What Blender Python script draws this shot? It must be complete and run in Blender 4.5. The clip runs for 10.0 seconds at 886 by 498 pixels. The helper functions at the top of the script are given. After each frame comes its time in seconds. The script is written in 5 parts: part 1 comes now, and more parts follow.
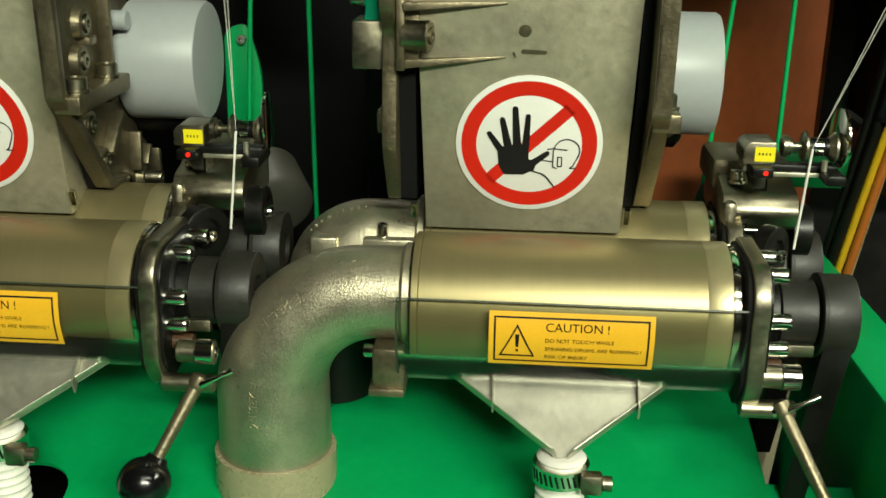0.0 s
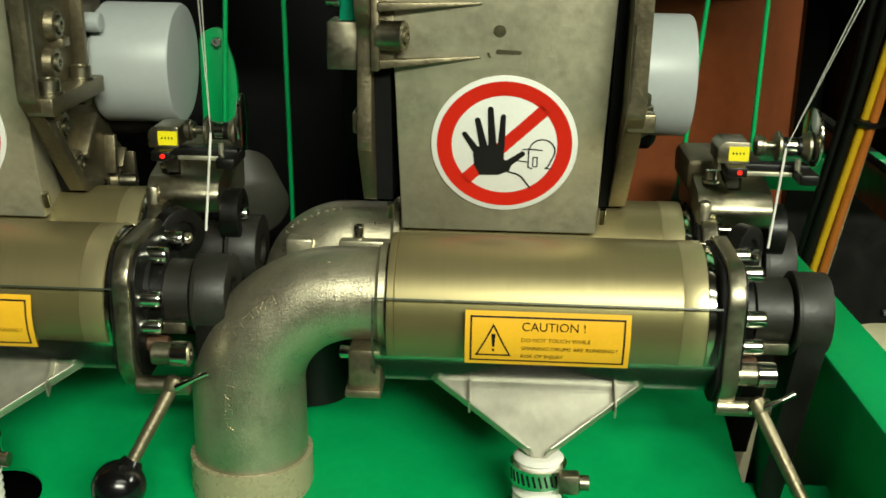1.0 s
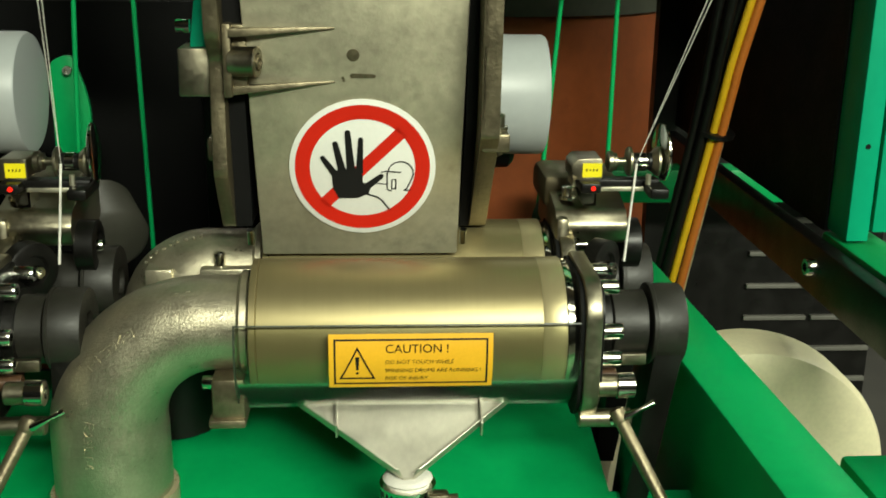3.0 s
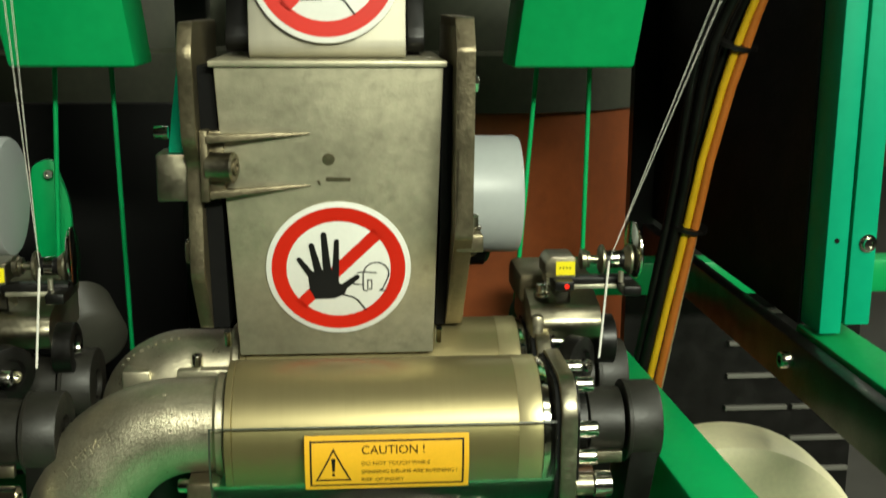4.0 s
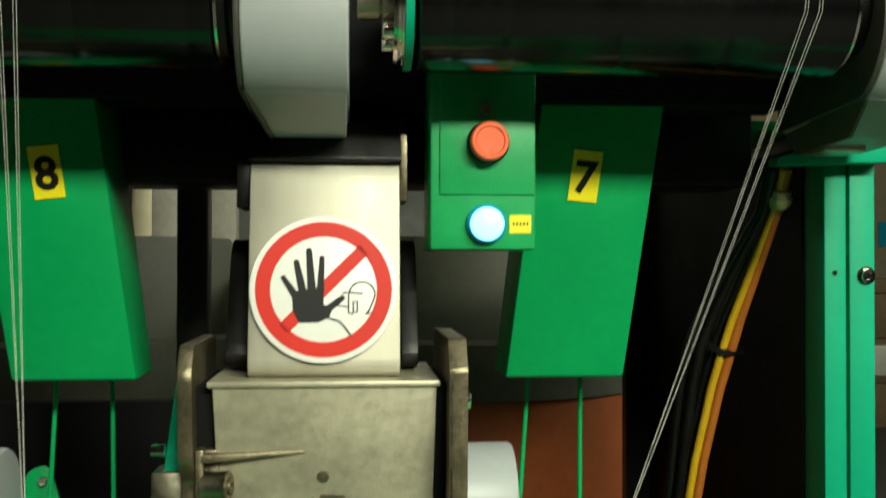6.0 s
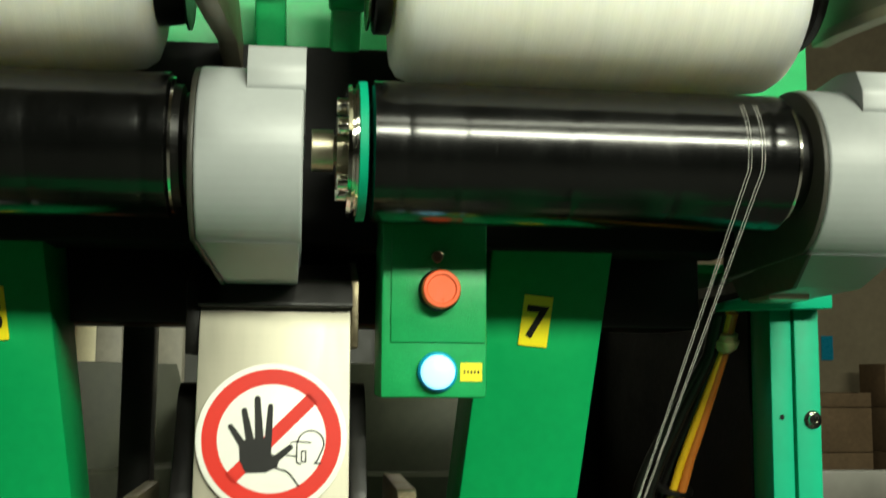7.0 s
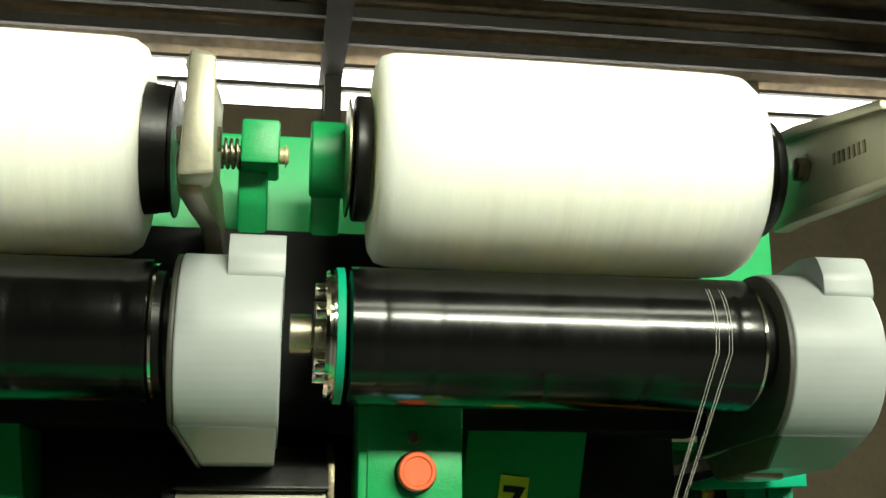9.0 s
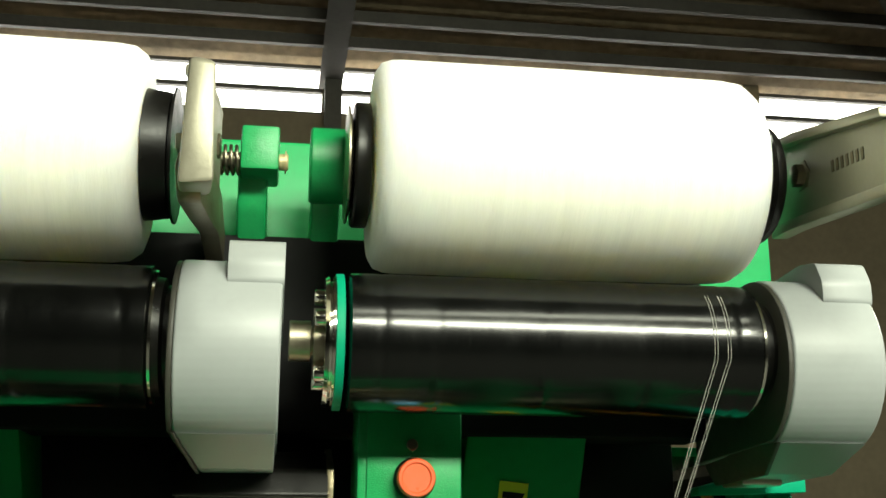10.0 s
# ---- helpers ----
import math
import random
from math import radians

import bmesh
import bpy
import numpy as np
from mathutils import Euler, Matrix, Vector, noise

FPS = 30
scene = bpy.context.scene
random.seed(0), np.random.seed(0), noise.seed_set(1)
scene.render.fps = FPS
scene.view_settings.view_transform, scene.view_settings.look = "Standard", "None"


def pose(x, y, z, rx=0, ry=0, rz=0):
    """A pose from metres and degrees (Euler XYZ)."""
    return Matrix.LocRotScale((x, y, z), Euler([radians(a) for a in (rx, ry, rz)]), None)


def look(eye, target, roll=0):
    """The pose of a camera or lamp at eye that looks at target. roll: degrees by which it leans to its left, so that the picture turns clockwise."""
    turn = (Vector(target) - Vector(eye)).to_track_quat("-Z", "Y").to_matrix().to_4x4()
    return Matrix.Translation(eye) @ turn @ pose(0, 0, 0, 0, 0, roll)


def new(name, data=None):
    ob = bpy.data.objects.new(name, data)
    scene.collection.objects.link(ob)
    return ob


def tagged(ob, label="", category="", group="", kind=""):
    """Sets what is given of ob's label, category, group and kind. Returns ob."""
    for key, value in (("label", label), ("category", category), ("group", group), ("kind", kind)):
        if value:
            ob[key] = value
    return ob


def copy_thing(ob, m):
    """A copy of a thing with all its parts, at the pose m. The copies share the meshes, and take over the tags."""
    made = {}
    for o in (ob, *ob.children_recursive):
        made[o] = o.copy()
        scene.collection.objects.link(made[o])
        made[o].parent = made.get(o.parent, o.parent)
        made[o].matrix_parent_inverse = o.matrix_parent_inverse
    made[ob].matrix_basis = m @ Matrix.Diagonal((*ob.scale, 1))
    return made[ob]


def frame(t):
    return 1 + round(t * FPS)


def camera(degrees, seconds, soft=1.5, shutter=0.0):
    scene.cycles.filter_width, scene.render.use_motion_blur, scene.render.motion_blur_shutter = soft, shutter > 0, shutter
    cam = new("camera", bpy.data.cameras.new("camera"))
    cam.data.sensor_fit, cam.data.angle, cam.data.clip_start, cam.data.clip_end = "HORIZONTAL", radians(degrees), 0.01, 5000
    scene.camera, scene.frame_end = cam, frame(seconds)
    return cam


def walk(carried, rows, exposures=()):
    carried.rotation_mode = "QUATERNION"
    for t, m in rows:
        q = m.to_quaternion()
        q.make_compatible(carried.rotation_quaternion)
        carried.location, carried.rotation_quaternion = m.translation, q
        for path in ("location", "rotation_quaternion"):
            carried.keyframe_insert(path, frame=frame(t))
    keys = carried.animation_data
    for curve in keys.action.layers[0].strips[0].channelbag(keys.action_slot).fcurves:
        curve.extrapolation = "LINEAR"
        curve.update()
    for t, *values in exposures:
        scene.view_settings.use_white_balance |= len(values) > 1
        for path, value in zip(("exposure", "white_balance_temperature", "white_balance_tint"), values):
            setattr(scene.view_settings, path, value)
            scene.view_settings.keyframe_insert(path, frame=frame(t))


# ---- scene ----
cam = camera(43.776, 10.0, soft=1.6, shutter=0.5)
PATH = [
    (0, (-0.0082, -0.7375, 1.4733), (-0.1348, 1.1522, 0.8307), 0.91),
    (0.5, (-0.0080, -0.7391, 1.4694), (-0.1199, 1.1562, 0.8406), 0.95),
    (1, (-0.0058, -0.7389, 1.4675), (-0.0955, 1.1585, 0.8416), 0.97),
    (1.5, (-0.0033, -0.7384, 1.4681), (-0.0431, 1.1610, 0.8429), 1.06),
    (2, (0.0009, -0.7387, 1.4676), (0.0211, 1.1632, 0.8491), 0.96),
    (3.5, (0.0103, -0.7417, 1.4743), (0.1607, 1.1806, 0.9429), 0.59),
    (4, (0.0140, -0.7468, 1.4803), (0.1662, 1.1993, 1.0451), 0.33),
    (4.5, (0.0145, -0.7506, 1.4869), (0.1603, 1.2146, 1.1455), 0.16),
    (5, (0.0156, -0.7551, 1.4995), (0.1516, 1.2298, 1.2954), -0.05),
    (5.5, (0.0149, -0.7596, 1.5075), (0.1540, 1.2340, 1.4275), -0.14),
    (6.8, (0.0132, -0.7579, 1.5441), (0.2479, 1.2195, 1.7306), 0.44),
    (7, (0.0124, -0.7608, 1.5475), (0.2648, 1.2104, 1.7726), 0.38),
    (7.5, (0.0137, -0.7686, 1.5520), (0.2754, 1.1845, 1.8939), 0.16),
    (8, (0.0115, -0.7744, 1.5552), (0.2790, 1.1559, 2.0048), 0.10),
    (8.5, (0.0109, -0.7784, 1.5584), (0.2923, 1.1373, 2.0593), 0.01),
    (9, (0.0118, -0.7789, 1.5587), (0.2943, 1.1335, 2.0714), 0.07),
    (9.5, (0.0116, -0.7799, 1.5596), (0.2942, 1.1305, 2.0797), 0.02),
    (10, (0.0122, -0.7805, 1.5604), (0.2942, 1.1303, 2.0792), 0.09),
]
walk(cam, [(t, look(eye, target, roll)) for t, eye, target, roll in PATH], [(0, -0.06), (6, -0.06), (8.3, 0.26), (10, 0.26)])

# ---- world and light ----
world = bpy.data.worlds.new("world")
scene.world = world
world.use_nodes = True
world.node_tree.nodes["Background"].inputs[0].default_value = (0.55, 0.6, 0.62, 1)
world.node_tree.nodes["Background"].inputs[1].default_value = 0.025
scene.view_settings.exposure = -0.06


def area_lamp(name, eye, target, size, size_y, watts, color):
    data = bpy.data.lights.new(name, "AREA")
    data.shape, data.size, data.size_y, data.energy, data.color = "RECTANGLE", size, size_y, watts, color
    ob = new(name, data)
    ob.matrix_world = look(eye, target)
    return ob


# aisle battens: place, aim, size, watts; last two added to brighten cans and wall
LAMP = (0.96, 1.0, 0.79)
LIGHTS = (((1.5, -3.6, 3.31), (1.5, 0, 1.4), 2.6, 0.36, 275), ((1.5, -2.3, 4.05), (1.4, -2.0, 0), 2.8, 0.4, 45), ((4.0, 0.5, 3.6), (0.3, 0.9, 1.0), 2.4, 0.35, 110), ((6.2, 4.5, 5.6), (6.2, 4.6, 0), 2.2, 0.5, 75))
for eye, aim, sx, sy, watts in LIGHTS:
    area_lamp("tube_or_fill_lamp", eye, aim, sx, sy, watts, LAMP)

# ---- materials ----


def mat(name, color, rough=0.5, metal=0.0, var=0.12, scale=40.0, bump=0.0, bump_scale=400.0, stretch=(1, 1, 1), alpha=1.0,
        transmission=0.0, coat=0.0, emit=0.0, rough_var=0.12, spots=0.0, spec=0.5):
    m = bpy.data.materials.new(name)
    m.use_nodes = True
    nt = m.node_tree
    b = nt.nodes["Principled BSDF"]
    b.inputs["Base Color"].default_value = (*color, 1)
    b.inputs["Roughness"].default_value = rough
    b.inputs["Metallic"].default_value = metal
    b.inputs["Alpha"].default_value = alpha
    b.inputs["Transmission Weight"].default_value = transmission
    b.inputs["Coat Weight"].default_value = coat
    b.inputs["Specular IOR Level"].default_value = spec
    if emit:
        b.inputs["Emission Color"].default_value = (*color, 1)
        b.inputs["Emission Strength"].default_value = emit
    tc = nt.nodes.new("ShaderNodeTexCoord")
    mp = nt.nodes.new("ShaderNodeMapping")
    mp.inputs["Scale"].default_value = stretch
    nt.links.new(tc.outputs["Object"], mp.inputs["Vector"])
    if var or rough_var:
        n1 = nt.nodes.new("ShaderNodeTexNoise")
        n1.inputs["Scale"].default_value = scale
        n1.inputs["Detail"].default_value = 6
        n2 = nt.nodes.new("ShaderNodeTexNoise")
        n2.inputs["Scale"].default_value = scale * 9
        n2.inputs["Detail"].default_value = 4
        for n in (n1, n2):
            nt.links.new(mp.outputs["Vector"], n.inputs["Vector"])
        mix = nt.nodes.new("ShaderNodeMath")
        mix.operation = "MULTIPLY_ADD"
        mix.inputs[1].default_value = 0.4
        nt.links.new(n2.outputs["Fac"], mix.inputs[0])
        half = nt.nodes.new("ShaderNodeMath")
        half.operation = "MULTIPLY"
        half.inputs[1].default_value = 0.6
        nt.links.new(n1.outputs["Fac"], half.inputs[0])
        nt.links.new(half.outputs[0], mix.inputs[2])
        ramp = nt.nodes.new("ShaderNodeValToRGB")
        ramp.color_ramp.elements[0].position = 0.32
        ramp.color_ramp.elements[1].position = 0.68
        lo = tuple(c * (1 - 1.6 * var) for c in color)
        hi = tuple(min(1, c * (1 + var)) for c in color)
        ramp.color_ramp.elements[0].color = (*lo, 1)
        ramp.color_ramp.elements[1].color = (*hi, 1)
        nt.links.new(mix.outputs[0], ramp.inputs["Fac"])
        out = ramp.outputs["Color"]
        if spots:
            n3 = nt.nodes.new("ShaderNodeTexNoise")
            n3.inputs["Scale"].default_value = 28
            n3.inputs["Detail"].default_value = 9
            n3.inputs["Roughness"].default_value = 0.75
            nt.links.new(tc.outputs["Object"], n3.inputs["Vector"])
            r3 = nt.nodes.new("ShaderNodeValToRGB")
            r3.color_ramp.elements[0].position, r3.color_ramp.elements[1].position = 0.56, 0.72
            r3.color_ramp.elements[0].color, r3.color_ramp.elements[1].color = (0, 0, 0, 1), (spots, spots, spots, 1)
            nt.links.new(n3.outputs["Fac"], r3.inputs["Fac"])
            mc = nt.nodes.new("ShaderNodeMix")
            mc.data_type = "RGBA"
            mc.inputs["B"].default_value = (*[c * 0.35 for c in color], 1)
            nt.links.new(r3.outputs["Color"], mc.inputs["Factor"])
            nt.links.new(out, mc.inputs["A"])
            out = mc.outputs["Result"]
        nt.links.new(out, b.inputs["Base Color"])
        if rough_var:
            rr = nt.nodes.new("ShaderNodeMapRange")
            rr.inputs["From Min"].default_value, rr.inputs["From Max"].default_value = 0.3, 0.7
            rr.inputs["To Min"].default_value = max(0.02, rough - rough_var)
            rr.inputs["To Max"].default_value = min(1, rough + rough_var)
            nt.links.new(mix.outputs[0], rr.inputs["Value"])
            nt.links.new(rr.outputs["Result"], b.inputs["Roughness"])
    if bump:
        nb = nt.nodes.new("ShaderNodeTexNoise")
        nb.inputs["Scale"].default_value = bump_scale
        nb.inputs["Detail"].default_value = 5
        nt.links.new(mp.outputs["Vector"], nb.inputs["Vector"])
        bp = nt.nodes.new("ShaderNodeBump")
        bp.inputs["Strength"].default_value = bump
        bp.inputs["Distance"].default_value = 0.001
        nt.links.new(nb.outputs["Fac"], bp.inputs["Height"])
        nt.links.new(bp.outputs["Normal"], b.inputs["Normal"])
    return m


GREEN = (0.0, 0.31, 0.085)
M_green = mat("green_paint", GREEN, 0.42, 0, 0.08, 12, 0.08, 700, rough_var=0.08, spec=0.3)
M_teal = mat("green_enamel", (0.0, 0.31, 0.165), 0.5, 0, 0.06, 12, 0.05, 700, rough_var=0.06, spec=0.2)
M_hammer = mat("textured_green_paint", (0.01, 0.33, 0.095), 0.35, 0, 0.1, 60, 0.3, 1100, rough_var=0.06)
M_drum = mat("anodised_drum", (0.28, 0.235, 0.118), 0.36, 0.7, 0.025, 8, 0.02, 900, (40, 1, 1), rough_var=0.03)
M_drum_band = mat("bare_drum_end", (0.5, 0.43, 0.24), 0.36, 0.7, 0.03, 8, 0.02, 900, (40, 1, 1), rough_var=0.03)
M_chrome = mat("polished_steel", (0.72, 0.71, 0.63), 0.12, 1, 0.03, 30, rough_var=0.04)
M_steel = mat("bare_steel", (0.34, 0.31, 0.225), 0.36, 1, 0.14, 30, 0.06, 600)
M_stain = mat("brushed_stainless", (0.60, 0.57, 0.44), 0.38, 0.9, 0.08, 14, 0.06, 500, (1, 1, 0.04))
M_plate = mat("worn_cast_plate", (0.45, 0.42, 0.30), 0.46, 0.6, 0.14, 18, 0.12, 500, spots=0.4)
M_cast = mat("cast_iron_grey", (0.20, 0.17, 0.108), 0.4, 0.8, 0.22, 24, 0.3, 420)
M_elbow = mat("cast_aluminium", (0.47, 0.43, 0.315), 0.36, 0.85, 0.12, 45, 0.35, 850, spots=0.1)
M_alu = mat("smooth_cast_alloy", (0.33, 0.31, 0.235), 0.45, 0.5, 0.08, 30, 0.08, 600)
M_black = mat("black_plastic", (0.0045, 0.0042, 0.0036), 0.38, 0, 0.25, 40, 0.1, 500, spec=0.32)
M_rubber = mat("black_rubber", (0.004, 0.004, 0.0045), 0.17, 0, 0.3, 14, 0.06, 200, (1, 6, 6), rough_var=0.1)
M_roller = mat("black_roller_sleeve", (0.003, 0.0032, 0.003), 0.19, 0, 0.15, 12, 0.012, 120, (5, 1, 1), rough_var=0.06, spec=0.42)
M_sheet = mat("bright_funnel_sheet", (0.52, 0.50, 0.41), 0.38, 0.85, 0.10, 26, 0.05, 120, (1, 0.3, 1), rough_var=0.1)
M_chute = mat("dull_brushed_sheet", (0.46, 0.435, 0.35), 0.5, 0.55, 0.08, 14, 0.06, 500, (1, 1, 0.04))
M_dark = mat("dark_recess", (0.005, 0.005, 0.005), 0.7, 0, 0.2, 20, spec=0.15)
M_grey = mat("grey_plastic", (0.33, 0.355, 0.355), 0.4, 0, 0.03, 20, 0.04, 600, rough_var=0.05)
M_shell = mat("light_grey_cover", (0.335, 0.355, 0.355), 0.42, 0, 0.03, 20, 0.03, 900, rough_var=0.05)
M_white = mat("white_plastic", (0.75, 0.73, 0.66), 0.45, 0, 0.06, 50)
M_yarn = mat("wound_yarn", (0.90, 0.89, 0.82), 0.9, 0, 0.04, 10, 0.3, 160, (14, 1, 1), rough_var=0)
yb_ = M_yarn.node_tree.nodes["Principled BSDF"].inputs
yb_["Subsurface Weight"].default_value = 1.0
yb_["Subsurface Radius"].default_value = (1.0, 0.95, 0.8)
yb_["Subsurface Scale"].default_value = 0.06
M_pulley = mat("dull_black_pulley", (0.013, 0.012, 0.009), 0.5, 0, 0.25, 40, 0.12, 500, spec=0.45)
M_cheek = mat("dark_grey_plastic", (0.045, 0.043, 0.034), 0.5, 0, 0.1, 20, 0.05, 500)
M_edge = mat("sawn_sheet_edge", (0.035, 0.045, 0.03), 0.3, 0, 0.1, 40)
M_thread = mat("yarn_thread", (0.75, 0.73, 0.66), 0.8, 0, 0.1, 300, rough_var=0)
M_cream = mat("cream_plastic", (0.66, 0.60, 0.40), 0.5, 0, 0.07, 30, spots=0.12)
M_hosecol = mat("amber_hose", (0.40, 0.36, 0.22), 0.3, 0, 0.06, 30, transmission=0.25)
M_red = mat("sign_red", (0.58, 0.016, 0.005), 0.45, 0, 0.04, 40, rough_var=0.05, spec=0.3)
M_signw = mat("sign_white", (0.76, 0.76, 0.71), 0.42, 0, 0.03, 40, rough_var=0.05)
M_ink = mat("sign_black", (0.008, 0.008, 0.008), 0.5, 0, 0.1, 40, spec=0.25)
M_label = mat("label_amber", (0.82, 0.43, 0.02), 0.4, 0, 0.05, 60, rough_var=0.05)
M_yellow = mat("label_yellow", (0.80, 0.68, 0.01), 0.4, 0, 0.04, 60, rough_var=0.05)
M_can = mat("red_brown_can", (0.34, 0.078, 0.014), 0.5, 0, 0.18, 6, 0.1, 200, spots=0.3)
M_canrim = mat("olive_can_rim", (0.07, 0.075, 0.05), 0.6, 0, 0.2, 10)
M_btn_red = mat("button_red", (0.85, 0.13, 0.04), 0.35, 0, 0.03, 40)
M_cableY = mat("cable_yellow", (0.62, 0.37, 0.01), 0.4, 0, 0.1, 40)
M_cableO = mat("cable_orange", (0.48, 0.14, 0.02), 0.4, 0, 0.1, 40)
M_brown = mat("brown_bakelite", (0.07, 0.035, 0.018), 0.35, 0, 0.2, 40)
M_brass = mat("brass_fitting", (0.66, 0.54, 0.3), 0.4, 0.4, 0.1, 40)
M_wall = mat("beige_wall", (0.30, 0.25, 0.165), 0.85, 0, 0.12, 1.5, rough_var=0)
M_floor = mat("concrete_floor", (0.06, 0.058, 0.052), 0.7, 0, 0.2, 1.2, rough_var=0.1)
M_roof = mat("roof_sheet", (0.45, 0.37, 0.25), 0.6, 0, 0.3, 1.0, rough_var=0.1)
M_beam = mat("roof_beam_paint", (0.12, 0.115, 0.10), 0.6, 0, 0.2, 2.0, rough_var=0.1)
M_post = mat("dull_post_paint", (0.17, 0.158, 0.125), 0.6, 0, 0.2, 9, rough_var=0.1)
M_card = mat("cardboard", (0.2, 0.13, 0.07), 0.8, 0, 0.2, 3, rough_var=0)
M_hulk = mat("dark_backing_paint", (0.026, 0.027, 0.022), 0.6, 0, 0.3, 5, rough_var=0.1)
M_sky = mat("daylight", (1.0, 1.0, 0.93), 1, 0, 0, 1, emit=5.0, rough_var=0)
M_blue = mat("lit_blue_lens", (0.30, 0.78, 1.0), 0.3, 0, 0, 1, emit=1.6, rough_var=0)
M_bluerim = mat("blue_lens_rim", (0.0, 0.28, 0.45), 0.3, 0, 0.05, 50)
M_led = mat("lit_red_lens", (1.0, 0.02, 0.01), 0.3, 0, 0, 1, emit=0.6, rough_var=0)
M_clear = bpy.data.materials.new("clear_sheet")
M_clear.use_nodes = True
nt = M_clear.node_tree
nt.nodes.remove(nt.nodes["Principled BSDF"])
g_, t_, x_, f_ = (nt.nodes.new(k) for k in ("ShaderNodeBsdfGlossy", "ShaderNodeBsdfTransparent", "ShaderNodeMixShader", "ShaderNodeFresnel"))
g_.inputs["Roughness"].default_value = 0.12
t_.inputs["Color"].default_value = (0.90, 0.92, 0.86, 1)
f_.inputs["IOR"].default_value = 1.35
nt.links.new(f_.outputs[0], x_.inputs[0])
nt.links.new(t_.outputs[0], x_.inputs[1])
nt.links.new(g_.outputs[0], x_.inputs[2])
nt.links.new(x_.outputs[0], nt.nodes["Material Output"].inputs["Surface"])

# ---- mesh helpers ----


def box(bm, x0, x1, y0, y1, z0, z1, bevel=0.0, seg=2):
    b = bmesh.new()
    bmesh.ops.create_cube(b, size=1, matrix=Matrix.LocRotScale(((x0 + x1) / 2, (y0 + y1) / 2, (z0 + z1) / 2), None, (x1 - x0, y1 - y0, z1 - z0)))
    if bevel:
        bmesh.ops.bevel(b, geom=b.edges[:], offset=bevel, segments=seg, affect="EDGES", profile=0.5, clamp_overlap=True)
    return join(bm, b)


def join(bm, b, m=None):
    if m is not None:
        bmesh.ops.transform(b, matrix=m, verts=b.verts)
    me = bpy.data.meshes.new("tmp")
    b.to_mesh(me)
    b.free()
    bm.from_mesh(me)
    bpy.data.meshes.remove(me)
    return bm


def frame_along(p, q):
    d = Vector(q) - Vector(p)
    return Matrix.Translation(p) @ d.to_track_quat("Z", "Y").to_matrix().to_4x4(), d.length


def lathe(bm, p, q, rings, seg=48, caps=True):
    """rings: (distance from p towards q, radius)."""
    m, _ = frame_along(p, q)
    loops = []
    for s, r in rings:
        loops.append([bm.verts.new(m @ Vector((r * math.cos(2 * math.pi * k / seg), r * math.sin(2 * math.pi * k / seg), s))) for k in range(seg)])
    for a, b in zip(loops, loops[1:]):
        for k in range(seg):
            bm.faces.new((a[k], a[(k + 1) % seg], b[(k + 1) % seg], b[k]))
    if caps:
        bm.faces.new(loops[0][::-1])
        bm.faces.new(loops[-1])
    return bm


def rod(bm, p, q, r, seg=20, r2=None, bevel=0.0):
    n = (Vector(q) - Vector(p)).length
    r2 = r if r2 is None else r2
    rings = [(0, r), (n, r2)] if not bevel else [(0, r - bevel), (bevel, r), (n - bevel, r2), (n, r2 - bevel)]
    return lathe(bm, p, q, rings, seg)


def tube(bm, pts, radii, seg=28, caps=True):
    pts = [Vector(p) for p in pts]
    if not hasattr(radii, "__len__"):
        radii = [radii] * len(pts)
    up = Vector((0.013, 1, 0.007))
    loops = []
    for i, p in enumerate(pts):
        d = (pts[min(i + 1, len(pts) - 1)] - pts[max(i - 1, 0)]).normalized()
        a = d.cross(up).normalized()
        b = a.cross(d).normalized()
        loops.append([bm.verts.new(p + radii[i] * (a * math.cos(2 * math.pi * k / seg) + b * math.sin(2 * math.pi * k / seg))) for k in range(seg)])
    for a, b in zip(loops, loops[1:]):
        for k in range(seg):
            bm.faces.new((a[k], a[(k + 1) % seg], b[(k + 1) % seg], b[k]))
    if caps:
        bm.faces.new(loops[0][::-1])
        bm.faces.new(loops[-1])
    return bm


def prism(bm, poly, axis, a, b, bevel=0.0, seg=2):
    """poly in the two other axes, in order x, y, z, extruded from a to b."""
    t = bmesh.new()

    def at(p, c):
        v = list(p)
        v.insert("xyz".index(axis), c)
        return v
    lo = [t.verts.new(at(p, a)) for p in poly]
    hi = [t.verts.new(at(p, b)) for p in poly]
    n = len(poly)
    t.faces.new(lo[::-1])
    t.faces.new(hi)
    for k in range(n):
        t.faces.new((lo[k], lo[(k + 1) % n], hi[(k + 1) % n], hi[k]))
    bmesh.ops.recalc_face_normals(t, faces=t.faces)
    if bevel:
        bmesh.ops.bevel(t, geom=t.edges[:], offset=bevel, segments=seg, affect="EDGES", profile=0.5, clamp_overlap=True)
    return join(bm, t)


def hull(bm, lower, upper, bevel=0.0):
    """A solid between two rings of as many corners."""
    t = bmesh.new()
    lo, hi = [t.verts.new(p) for p in lower], [t.verts.new(p) for p in upper]
    n = len(lo)
    t.faces.new(lo[::-1])
    t.faces.new(hi)
    for k in range(n):
        t.faces.new((lo[k], lo[(k + 1) % n], hi[(k + 1) % n], hi[k]))
    bmesh.ops.recalc_face_normals(t, faces=t.faces)
    if bevel:
        bmesh.ops.bevel(t, geom=t.edges[:], offset=bevel, segments=2, affect="EDGES", profile=0.5, clamp_overlap=True)
    return join(bm, t)


